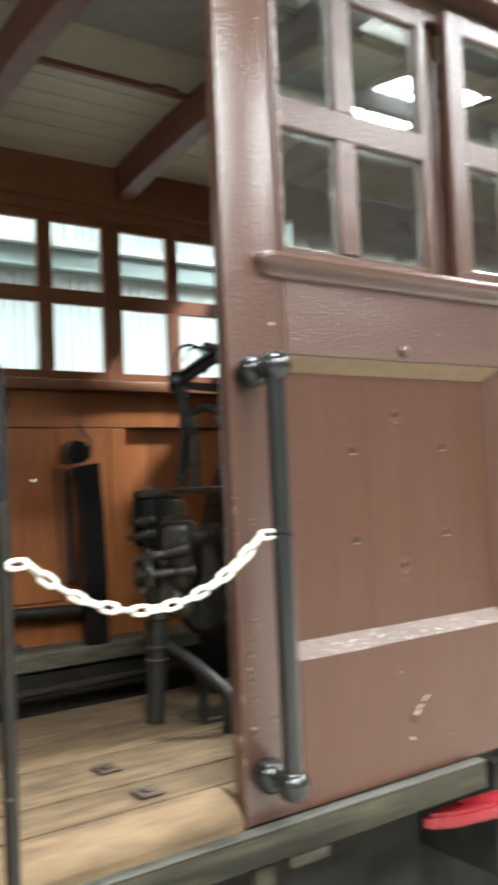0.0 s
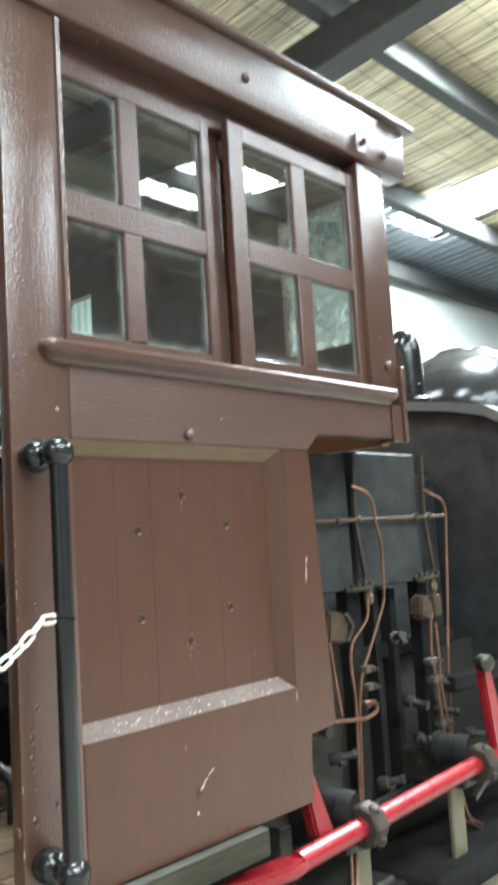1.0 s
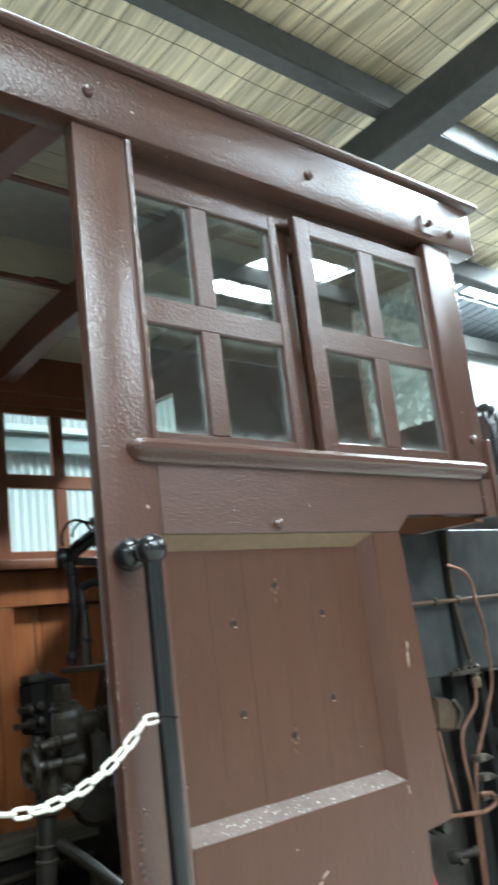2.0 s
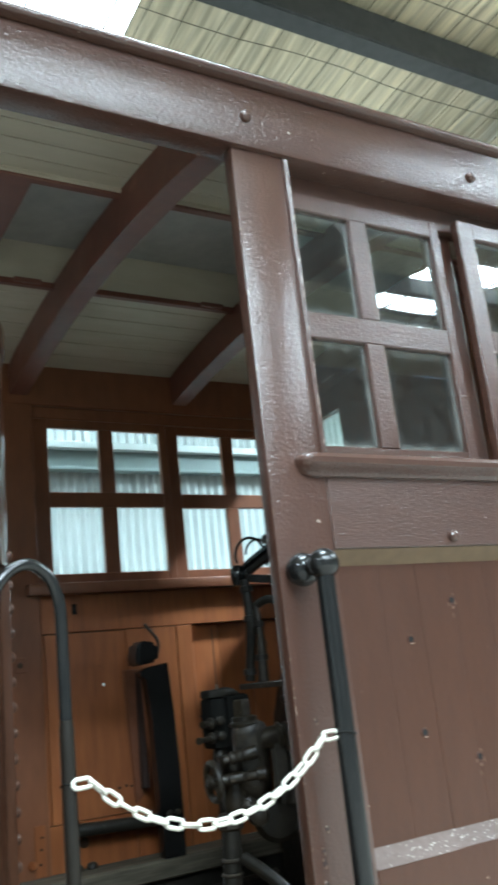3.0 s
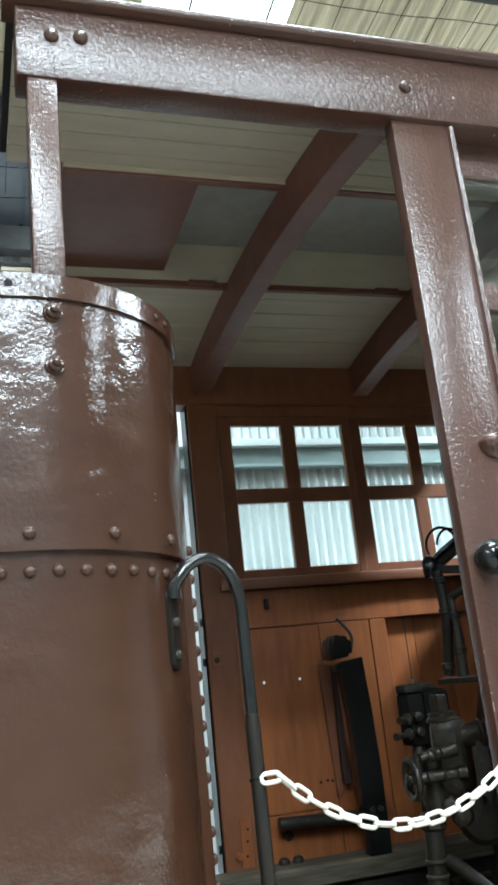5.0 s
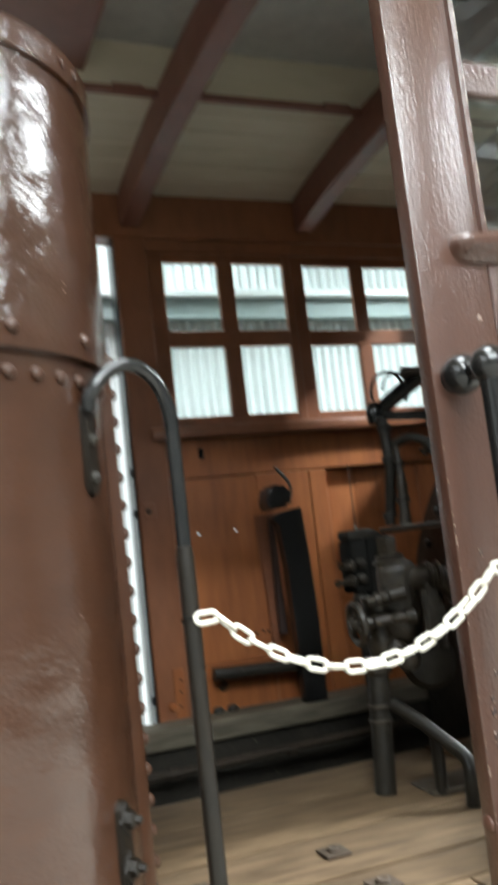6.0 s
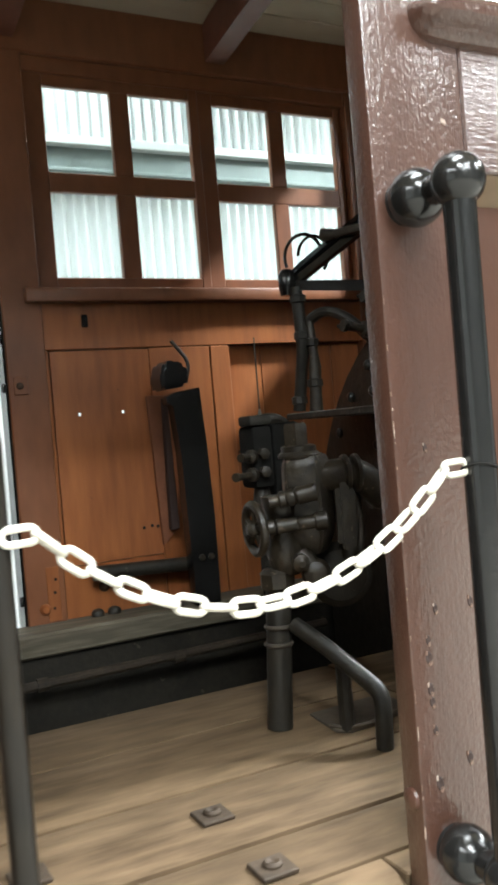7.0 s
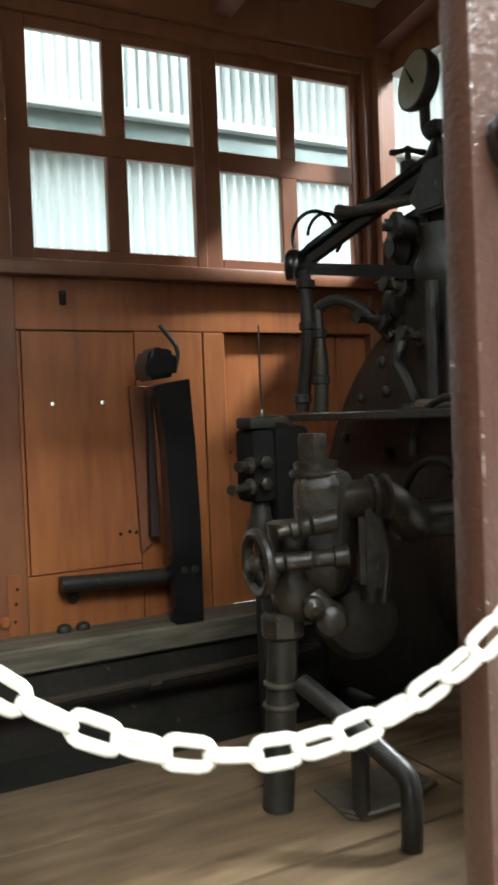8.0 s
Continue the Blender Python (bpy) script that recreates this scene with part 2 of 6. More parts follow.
rib_paint = surface("red_brown_rib_paint", (0.165, 0.060, 0.037), 0.42, big=2.5, fine=22, bump=0.2)
cream = surface("cream_ceiling_boards", (0.52, 0.47, 0.36), 0.6, second=(0.40, 0.35, 0.25), big=1.8, fine=14, stretch=(0.3, 1.5, 1),
                bump=0.15, amount=0.4)
glass = window_glass("dusty_window_glass", 0.020, 0.65, (0.80, 0.83, 0.80), dirt_scale=22, gloss_gain=1.4)
far_glass = window_glass("clean_window_glass", 0.015, 0.12, (0.93, 0.98, 0.97), gloss_gain=1.0)
black_iron = surface("black_enamelled_iron", (0.0075, 0.0075, 0.0073), 0.18, second=(0.014, 0.0135, 0.0125), big=8, fine=60, bump=0.2, rough_vary=0.07,
                     chips=(0.10, 0.09, 0.08), chip_at=0.79, chip_scale=40)
dark_iron = surface("sooty_dark_iron", (0.0125, 0.0115, 0.0095), 0.45, second=(0.030, 0.0255, 0.019), big=9, fine=45, bump=0.6, bump_scale=36,
                    bump_size=0.004, rough_vary=0.2, metal=0.0, specular=0.35, chips=(0.07, 0.058, 0.045), chip_at=0.72, chip_scale=25)
grey_iron = surface("oily_grey_castings", (0.044, 0.033, 0.020), 0.42, second=(0.009, 0.0076, 0.0058), big=18, fine=55, bump=0.7, bump_scale=32,
                    bump_size=0.006, metal=0.1, specular=0.5, rough_vary=0.2, chips=(0.11, 0.085, 0.06), chip_at=0.66, chip_scale=34)
plate_black = surface("faded_black_cladding", (0.010, 0.0103, 0.0102), 0.65, second=(0.031, 0.0315, 0.0305), big=4.5, fine=14, bump=0.25, specular=0.25,
                      bump_size=0.003, rough_vary=0.2)
copper = surface("copper_pipe", (0.25, 0.125, 0.08), 0.45, metal=0.7, second=(0.11, 0.058, 0.038), big=8, fine=40, bump=0.15)
brass = surface("dull_brass", (0.14, 0.10, 0.06), 0.5, metal=0.5, second=(0.09, 0.065, 0.038), big=9, fine=50, bump=0.2)
red_paint = surface("red_gloss_paint", (0.20, 0.010, 0.014), 0.3, specular=0.4, second=(0.15, 0.007, 0.010), big=5, fine=40, bump=0.2,
                    chips=(0.08, 0.03, 0.025), chip_at=0.76, chip_scale=30)
plank_wood = surface("worn_floor_planks", (0.168, 0.112, 0.064), 0.85, specular=0.15, second=(0.068, 0.044, 0.024), big=3.0, fine=20, stretch=(0.30, 1.3, 1.3),
                     bump=0.8, bump_scale=26, bump_size=0.004, vary=0.2, amount=0.62)
old_timber = surface("grey_weathered_timber", (0.050, 0.043, 0.026), 0.8, second=(0.013, 0.0115, 0.0075), big=4, fine=26, stretch=(0.2, 1.5, 2),
                     bump=0.7, bump_scale=24, bump_size=0.004, amount=0.6, specular=0.2)
chain_plastic = surface("white_plastic_chain", (0.66, 0.63, 0.55), 0.42, second=(0.54, 0.50, 0.41), big=14, fine=80, bump=0.1)
worn_iron = surface("worn_brown_black_iron", (0.0055, 0.0042, 0.0029), 0.38, second=(0.012, 0.0088, 0.0055), big=10, fine=60, stretch=(1, 1, 0.3), bump=0.4, bump_size=0.0015, rough_vary=0.15,
                    chips=(0.10, 0.08, 0.05), chip_at=0.73, chip_scale=60, specular=0.35)
floor_rust = surface("dark_rust_floor_iron", (0.052, 0.034, 0.021), 0.7, second=(0.025, 0.018, 0.012), big=14, fine=70, bump=0.5, specular=0.25)
wire = surface("dark_steel_wire", (0.012, 0.011, 0.010), 0.8, specular=0.1)
steel = surface("bright_worn_steel", (0.35, 0.34, 0.31), 0.35, metal=0.9, second=(0.2, 0.19, 0.17), big=10, fine=50)
dial_white = surface("yellowed_dial_face", (0.28, 0.24, 0.165), 0.45, second=(0.21, 0.18, 0.12), big=10, fine=40, bump=0)
concrete = surface("stained_concrete", (0.24, 0.224, 0.195), 0.85, second=(0.15, 0.14, 0.12), big=0.7, fine=9, bump=0.4, bump_size=0.004)
white_sheet = surface("white_corrugated_sheet", (0.56, 0.58, 0.575), 0.45, second=(0.46, 0.48, 0.475), big=0.9, fine=8, bump=0.05, amount=0.3)
green_band = surface("grey_green_girt_paint", (0.22, 0.26, 0.255), 0.5, big=2, fine=12)
beam_paint = surface("grey_roof_steel", (0.078, 0.078, 0.074), 0.7, second=(0.052, 0.053, 0.050), specular=0.3, big=1.5, fine=15, bump=0.2)
# yellowed foil; the dark second colour paints shade into streaky creases
foil = surface("aged_foil_with_crease_shade", (0.88, 0.76, 0.51), 0.40, second=(0.36, 0.305, 0.20), big=1.1, fine=2.6, stretch=(9, 0.55, 1),
               bump=0.6, bump_scale=2.2, bump_size=0.05, metal=0.15, amount=0.62)
eave_sheet = surface("blue_grey_roof_sheet", (0.26, 0.29, 0.32), 0.45, second=(0.20, 0.22, 0.25), big=1.2, fine=9, bump=0.1)
grey_lid = surface("grey_painted_vent_lid", (0.42, 0.41, 0.38), 0.55, big=2, fine=14)
# darker wood red that stands for the lever guide's shadow
guide_shade_red = surface("red_brown_guide_shade", (0.170, 0.054, 0.018), 0.6, second=(0.115, 0.036, 0.013), big=5, fine=30)
strip_brown = surface("dark_red_brown_strip", (0.030, 0.013, 0.009), 0.7, big=4, fine=30)
floor_iron = surface("trodden_floor_iron", (0.085, 0.066, 0.044), 0.6, second=(0.04, 0.032, 0.023), big=8, fine=50, bump=0.4)
rust = surface("brown_rusty_iron", (0.075, 0.042, 0.024), 0.75, specular=0.2, second=(0.04, 0.027, 0.019), big=12, fine=70, bump=0.4)
# flat black that puts the dark of holes and plank gaps into colour
hole_gap_black = surface("black_hole_and_gap_fill", (0.006, 0.005, 0.005), 0.9, bump=0)
# near-black iron; on the slats and lower sheets it paints a void dark
dull_black = surface("dull_black_iron", (0.0065, 0.0064, 0.0058), 0.85, specular=0.1, second=(0.014, 0.0135, 0.012), big=5, fine=30, bump=0.4, bump_size=0.003)
soot = surface("sooty_ashpan_iron", (0.018, 0.0165, 0.0135), 0.8, specular=0.15, second=(0.032, 0.029, 0.024), big=3, fine=25)
# worn timber top; the paler grey also paints its grazing reflection
worn_sheen_edge = surface("worn_grey_edge_sheen", (0.085, 0.083, 0.070), 0.45, second=(0.030, 0.028, 0.022), big=6, fine=40, stretch=(0.3, 1, 1), bump=0.5, bump_size=0.002)
bare = surface("bare_chipped_primer", (0.40, 0.32, 0.27), 0.5, second=(0.22, 0.14, 0.10), big=40, fine=120, bump=0.3)
torn = surface("torn_brown_wood", (0.17, 0.10, 0.07), 0.6, second=(0.10, 0.05, 0.033), big=40, fine=120, bump=0.3)
cream_plate = surface("dull_cream_plate", (0.11, 0.093, 0.056), 0.6, second=(0.075, 0.063, 0.036), big=3, fine=20, bump=0.2)
waist_paint = surface("brown_brushed_gloss_paint", BROWN, 0.42, second=BROWN2, big=1.6, fine=22, stretch=(0.28, 1, 1.5), bump=0.9, bump_scale=170,
                      bump_size=0.0012, chips=(0.42, 0.36, 0.32), chip_at=0.76, chip_scale=46, coat=1.0, coat_rough=0.08)
grey_sheet = surface("grey_sheet_wall", (0.40, 0.41, 0.40), 0.55, second=(0.30, 0.31, 0.30), big=0.6, fine=6, bump=0.1)
sill_timber = surface("dusty_grey_sill_timber", (0.20, 0.17, 0.12), 0.75, second=(0.075, 0.063, 0.044), big=4, fine=26, stretch=(0.2, 1.5, 2), bump=0.7,
                      bump_scale=24, bump_size=0.004, amount=0.6, specular=0.3)
dull_sheet = surface("dull_grey_corrugated_sheet", (0.20, 0.205, 0.20), 0.55, second=(0.13, 0.133, 0.13), big=0.8, fine=7, bump=0.05)
box_tan = surface("tan_stained_casting", (0.060, 0.038, 0.022), 0.7, second=(0.024, 0.017, 0.011), big=12, fine=50, bump=0.6, specular=0.2)
pale_nut = surface("pale_worn_nuts", (0.085, 0.068, 0.050), 0.5, metal=0.2, second=(0.032, 0.027, 0.021), big=18, fine=70, bump=0.5)
hanger_brown = surface("brown_grey_hanger", (0.044, 0.031, 0.020), 0.65, second=(0.018, 0.014, 0.010), big=14, fine=60, bump=0.5, specular=0.25)

# ---------------------------------------------------------------- shed: ground, walls, roof
X0, X1, Y0, Y1 = -9.0, 20.0, -8.0, WALL_Y
part("ground", slab(X0 - 2, X1 + 2, Y0 - 2, Y1 + 2, -0.3, 0.0, 0), concrete, None, "stained grey concrete shed floor",
     category="ground", kind="structure")


def corrugated(length, pitch=0.076, deep=0.040, step=0.0095):
    n = int(length / step)
    return [(i * step, deep * 0.5 * (1 + math.cos(2 * math.pi * i * step / pitch))) for i in range(n + 1)]


def sheet_wall(name, x0, x1, y, z0, z1, facing, label, material=white_sheet):
    """A wall of upright corrugated sheet along x; facing is the side on which the room lies."""
    bm = bmesh.new()
    prof = corrugated(x1 - x0)
    lo = [bm.verts.new((x0 + s, y + facing * d, z0)) for s, d in prof]
    hi = [bm.verts.new((x0 + s, y + facing * d, z1)) for s, d in prof]
    for i in range(len(prof) - 1):
        bm.faces.new((lo[i], lo[i + 1], hi[i + 1], hi[i]))
    box(bm, x0, x1, min(y - facing * 0.02, y - facing * 0.08), max(y - facing * 0.02, y - facing * 0.08), z0, z1, 0)
    return part(name, bm, material, None, label, sharp=60, category="wall", kind="structure")


sheet_wall("wall_far", X0, X1, WALL_Y, 0, EAVE - 0.02, -1, "white corrugated sheet wall of the engine shed")
sheet_wall("wall_near", X0, X1, Y0, 0, roof_z(Y0), 1, "dull grey corrugated sheet wall of the engine shed", dull_sheet)
part("wall_back", slab(X0 - 0.1, X0, Y0, Y1, 0, roof_z(Y0), 0), grey_sheet, None, "plain grey shed end wall", category="wall", kind="structure")
part("wall_end", slab(X1, X1 + 0.1, Y0, Y1, 0, roof_z(Y0), 0), white_sheet, None, "plain white shed end wall", category="wall", kind="structure")

# the long girt with its lamp trunking across the far wall
girt = thing("wall_girt", (X0, WALL_Y - 0.05, 3.4), "grey-green painted steel girt along the corrugated wall", "girt")
part("web", slab(X0 + 0.1, X1 - 0.1, WALL_Y - 0.10, WALL_Y - 0.03, 3.42, 3.64, 0.006), green_band, girt)
part("flange", slab(X0 + 0.1, X1 - 0.1, WALL_Y - 0.17, WALL_Y - 0.10, 3.585, 3.645, 0.005), white_sheet, girt)
part("flange", slab(X0 + 0.1, X1 - 0.1, WALL_Y - 0.15, WALL_Y - 0.10, 3.415, 3.44, 0.005), green_band, girt)

# bright overcast sky over each skylight, the added fill openings too
glow = bpy.data.materials.new("overcast_sky_glow")
glow.use_nodes = True
gn = glow.node_tree.nodes
gn.remove(gn["Principled BSDF"])
ge = gn.new("ShaderNodeEmission")
ge.inputs["Color"].default_value, ge.inputs["Strength"].default_value = (0.93, 0.98, 1.0, 1), 6.0
glow.node_tree.links.new(ge.outputs[0], gn["Material Output"].inputs["Surface"])
for x0, x1, y0, y1, _ in SKYLIGHTS_AND_FILL:
    bm = bmesh.new()
    bm.faces.new([bm.verts.new((x, y, roof_z(y) + 0.14)) for x, y in ((x0 - 0.05, y0 - 0.05), (x1 + 0.05, y0 - 0.05), (x1 + 0.05, y1 + 0.05), (x0 - 0.05, y1 + 0.05))])
    part("backdrop", bm, glow, None, "bright overcast sky above a roof skylight or an added fill opening", category="sky", kind="structure")

# roof lining: sagging foil in ribs that run down the slope, with the skylight sheets left open
rng = random.Random(4)


def roof_lining():
    xs = set(np.round(np.arange(X0, X1 + 0.01, 0.45), 3))
    ys = set(np.round(np.arange(Y0, Y1 + 0.01, 0.5), 3))
    for a, b, c, d, _ in SKYLIGHTS_AND_FILL:
        xs |= {a, b}
        ys |= {c, d}
    near_x = np.arange(0.0, 13.0, 0.028)
    near_x = np.array([round(float(v), 3) for v in near_x])
    xs = sorted(xs | set(near_x))
    ys = sorted({v for v in ys | set(np.round(np.arange(1.5, 5.1, 0.12), 3)) if v < 5.12} | {5.12})
    bm = bmesh.new()
    grid = {}
    for i, x in enumerate(xs):
        for j, y in enumerate(ys):
            w = noise.noise(Vector((x * 11, y * 0.9, 3.1))) * 0.5 + noise.noise(Vector((x * 4.3, y * 1.7, 9.2))) * 0.6
            sag = 0.5 - 0.5 * math.cos(2 * math.pi * ((y - 3.58) / 1.5))
            grid[i, j] = bm.verts.new((x, y, roof_z(y) + 0.03 - 0.03 * sag + 0.05 * w))
    for i in range(len(xs) - 1):
        for j in range(len(ys) - 1):
            cx, cy = (xs[i] + xs[i + 1]) / 2, (ys[j] + ys[j + 1]) / 2
            if any(a < cx < b and c < cy < d for a, b, c, d, _ in SKYLIGHTS_AND_FILL):
                continue
            bm.faces.new((grid[i, j], grid[i + 1, j], grid[i + 1, j + 1], grid[i, j + 1]))
    return part("ceiling", bm, foil, None, "yellowed crinkled foil insulation under the shed roof", sharp=80,
                category="ceiling", kind="structure")


roof_lining()
bm = bmesh.new()
xs = sorted({X0, X1} | {v for s in SKYLIGHTS_AND_FILL for v in s[:2]})
ys = sorted({5.12, Y1} | {s[3] for s in SKYLIGHTS_AND_FILL if s[3] > 5.2})
for p, q in zip(xs, xs[1:]):
    for u, v in zip(ys, ys[1:]):
        if any(s[0] <= p and q <= s[1] and v <= s[3] for s in SKYLIGHTS_AND_FILL if s[3] > 5.2):
            continue
        n = max(1, int((q - p) / 0.19))
        for k in range(n):
            x0, x1 = p + (q - p) * k / n, p + (q - p) * (k + 1) / n
            prism(bm, [(x0, u), (x1 - 0.03, u), (x1 - 0.03, v), (x0, v)], "z", 0, 0.004)
            prism(bm, [(x1 - 0.03, u), (x1, u), (x1, v), (x1 - 0.03, v)], "z", 0.02, 0.024)
for vtx in bm.verts:
    vtx.co.z += roof_z(vtx.co.y) + 0.03
part("ceiling_eave", bm, eave_sheet, None, "bare blue-grey roof sheets next to the eave", category="ceiling", kind="structure")
part("eave_beam", slab(X0, X1, 6.30, 6.42, 5.20, 5.42, 0.01), beam_paint, None, "grey steel beam along the top of the wall", category="beam", kind="structure")
bm = bmesh.new()
for a, b in [(X0 - 0.2, X1 + 0.2)]:
    # outer skin of the roof, open over the skylights
    cuts_x = sorted({a, b} | {v for s in SKYLIGHTS_AND_FILL for v in s[:2]})
    cuts_y = sorted({Y0 - 0.2, Y1 + 0.2} | {v for s in SKYLIGHTS_AND_FILL for v in s[2:4]})
    for p, q in zip(cuts_x, cuts_x[1:]):
        for u, v in zip(cuts_y, cuts_y[1:]):
            if any(s[0] <= p and q <= s[1] and s[2] <= u and v <= s[3] for s in SKYLIGHTS_AND_FILL):
                continue
            bm.faces.new([bm.verts.new((x, y, roof_z(y) + 0.16)) for x, y in ((p, u), (q, u), (q, v), (p, v))])
part("roof_skin", bm, beam_paint, None, "outer roof sheets of the shed", category="roof", kind="structure")


def sloped_beam(name, x0, x1, y0, y1, top, deep, label):
    """A beam under the roof; top is its distance below the roof line."""
    bm = bmesh.new()
    vs = [bm.verts.new((x, y, roof_z(y) - t)) for x in (x0, x1) for y in (y0, y1) for t in (top + deep, top)]
    fs = [bm.faces.new([vs[i] for i in f]) for f in
          ((0, 1, 3, 2), (4, 6, 7, 5), (0, 4, 5, 1), (2, 3, 7, 6), (0, 2, 6, 4), (1, 5, 7, 3))]
    bmesh.ops.bevel(bm, geom=list({e for f in fs for e in f.edges}), offset=0.01, segments=2, affect="EDGES")
    return part(name, bm, beam_paint, None, label, category="beam", group=name + "s of the shed roof", kind="structure")


for y in (-5.4, -3.9, -2.4, -0.9, 0.58, 2.08, 3.58, 5.10):
    sloped_beam("purlin", X0, X1, y - 0.07, y + 0.07, 0.02, 0.24, "grey painted roof purlin along the shed")
for x in (-4.0, 5.3, 14.6):
    sloped_beam("rafter", x - 0.14, x + 0.14, Y0, Y1 - 0.05, 0.27, 0.30, "grey painted roof rafter across the shed")
for x0, x1, y0, y1, _ in SKYLIGHTS_AND_FILL:
    bm = bmesh.new()
    for k in range(1, 3):
        x = x0 + (x1 - x0) * (0.32 if k == 1 else 0.86)
        vs = [bm.verts.new((x + dx, y, roof_z(y) + dz)) for dx in (-0.008, 0.008) for y in (y0, y1) for dz in (0.02, 0.05)]
        for f in ((0, 1, 3, 2), (4, 6, 7, 5), (0, 4, 5, 1), (2, 3, 7, 6), (0, 2, 6, 4), (1, 5, 7, 3)):
            bm.faces.new([vs[i] for i in f])
    part("skylight_bar", bm, beam_paint, None, "thin glazing bars across a roof skylight or an added fill opening", category="skylight bar", kind="structure")
# netting wires that hold the foil
bm = bmesh.new()
for k in range(60):
    x = 0.2 + k * 0.22
    tube(bm, [(x + 0.03 * math.sin(k * 2.1 + y), y, roof_z(y) - 0.045 - 0.01 * math.sin(3 * y + k)) for y in np.arange(1.2, 6.4, 0.4)], 0.0025, 4)
for k in range(14):
    y = 1.6 + k * 0.34
    tube(bm, [(x, y + 0.02 * math.sin(x * 3 + k), roof_z(y) - 0.05 - 0.008 * math.sin(5 * x)) for x in np.arange(0.0, 13.4, 0.4)], 0.0025, 4)
part("netting_wire", bm, wire, None, "thin wire netting under the roof insulation", category="wire netting", kind="structure")

# ---------------------------------------------------------------- locomotive cab: near side
W = 1.87            # outer face of the near cab side
FLOOR = 0.965
side = thing("cab_side", (1.4, W, 0.92), "glossy brown timber cab side with two sliding sash windows", "cab side", "cab sides")
part("corner_post", slab(1.30, 1.478, W, W + 0.046, 0.889, 3.168, 0.006, 2), post_paint, side)
bm = bmesh.new()
prism(bm, [(1.466, W + 0.004), (1.486, W + 0.004), (1.486, W - 0.008), (1.480, W - 0.012), (1.470, W - 0.010)], "z", 2.27, 3.155)
part("bead", bm, post_paint, side)
part("front_post", slab(2.868, 3.045, W + 0.002, W + 0.09, 2.262, 3.16, 0.006, 2), post_paint, side)
part("cantrail", slab(0.315, 3.20, W - 0.016, W + 0.075, 3.165, 3.372, 0.006, 2), paint, side)
bm = bmesh.new()
prism(bm, [(W - 0.045, 3.386), (W - 0.040, 3.374), (W + 0.06, 3.374), (W + 0.06, 3.41), (W - 0.03, 3.404), (W - 0.043, 3.398)], "x", 0.285, 3.245, 0.003)
part("drip_moulding", bm, paint, side)
part("window_head", slab(1.44, 2.90, W + 0.072, W + 0.12, 3.085, 3.17, 0.004), post_paint, side)
part("centre_stile", slab(2.085, 2.20, W + 0.10, W + 0.13, 2.24, 3.10, 0.004), post_paint, side)


def sash(parent, x0, x1, z0, z1, y, cols, rows, deep, material, pane_material):
    """A sash whose bars leave the given panes (x from, x to) by (z from, z to) open."""
    bm = bmesh.new()
    box(bm, x0, cols[0][0], y, y + deep, z0, z1, 0.004)
    box(bm, cols[-1][1], x1, y, y + deep, z0, z1, 0.004)
    for za, zb in ((z0, rows[0][0]), (rows[0][1], rows[1][0]), (rows[1][1], z1)):
        box(bm, cols[0][0] - 0.002, cols[-1][1] + 0.002, y + 0.002, y + deep - 0.002, za, zb, 0.004)
    for a, b in zip(cols, cols[1:]):
        for za, zb in rows:
            box(bm, a[1], b[0], y + 0.001, y + deep - 0.003, za - 0.002, zb + 0.002, 0.004)
    ob = part("sash", bm, material, parent)
    for a in cols:
        for zr in rows:
            pane = part("pane", slab(a[0] - 0.006, a[1] + 0.006, y + deep * 0.55, y + deep * 0.55 + 0.004, zr[0] - 0.006, zr[1] + 0.006, 0), pane_material, ob)
            pane.visible_shadow = False
    return ob


ROWS_Z = [(2.312, 2.636), (2.718, 3.05)]
sash(side, 1.40, 2.115, 2.235, 3.11, W + 0.062, [(1.465, 1.738), (1.810, 2.078)], ROWS_Z, 0.034, paint, glass)
sash(side, 2.168, 2.90, 2.235, 3.11, W + 0.024, [(2.238, 2.49), (2.567, 2.828)], ROWS_Z, 0.034, paint, glass)
# half-round waist moulding, worn to rounded ends
bm = bmesh.new()
prof = [(W + 0.005, 2.200), (W - 0.012, 2.204), (W - 0.020, 2.214), (W - 0.036, 2.220), (W - 0.048, 2.232), (W - 0.050, 2.246),
        (W - 0.042, 2.258), (W - 0.026, 2.264), (W + 0.03, 2.268), (W + 0.03, 2.2)]
rings = []
for x, q in ((1.386, 0.12), (1.388, 0.35), (1.394, 0.62), (1.406, 0.84), (1.424, 0.96), (1.45, 1.0), (2.93, 1.0), (2.96, 0.96), (2.975, 0.84), (2.984, 0.62), (2.988, 0.3)):
    rings.append([bm.verts.new((x, W + 0.004 + (y - W - 0.004) * q, 2.244 + (z - 2.244) * q)) for y, z in prof])
for a, b in zip(rings, rings[1:]):
    for k in range(len(prof)):
        bm.faces.new((a[k], a[(k + 1) % len(prof)], b[(k + 1) % len(prof)], b[k]))
bm.faces.new(rings[0][::-1]), bm.faces.new(rings[-1])
part("waist_moulding", bm, paint, side)
part("waist_board", prism(bmesh.new(), [(1.478, 2.012), (2.44, 2.012), (2.502, 2.072), (2.965, 2.072), (2.965, 2.21), (1.478, 2.21)], "y", W - 0.001, W + 0.06, 0.003), waist_paint, side)
part("waist_end_block", slab(2.966, 3.03, W - 0.012, W + 0.06, 2.062, 2.205, 0.004), paint, side)
part("front_strip", slab(3.036, 3.058, W - 0.02, W + 0.05, 2.062, 2.36, 0.003), paint, side)
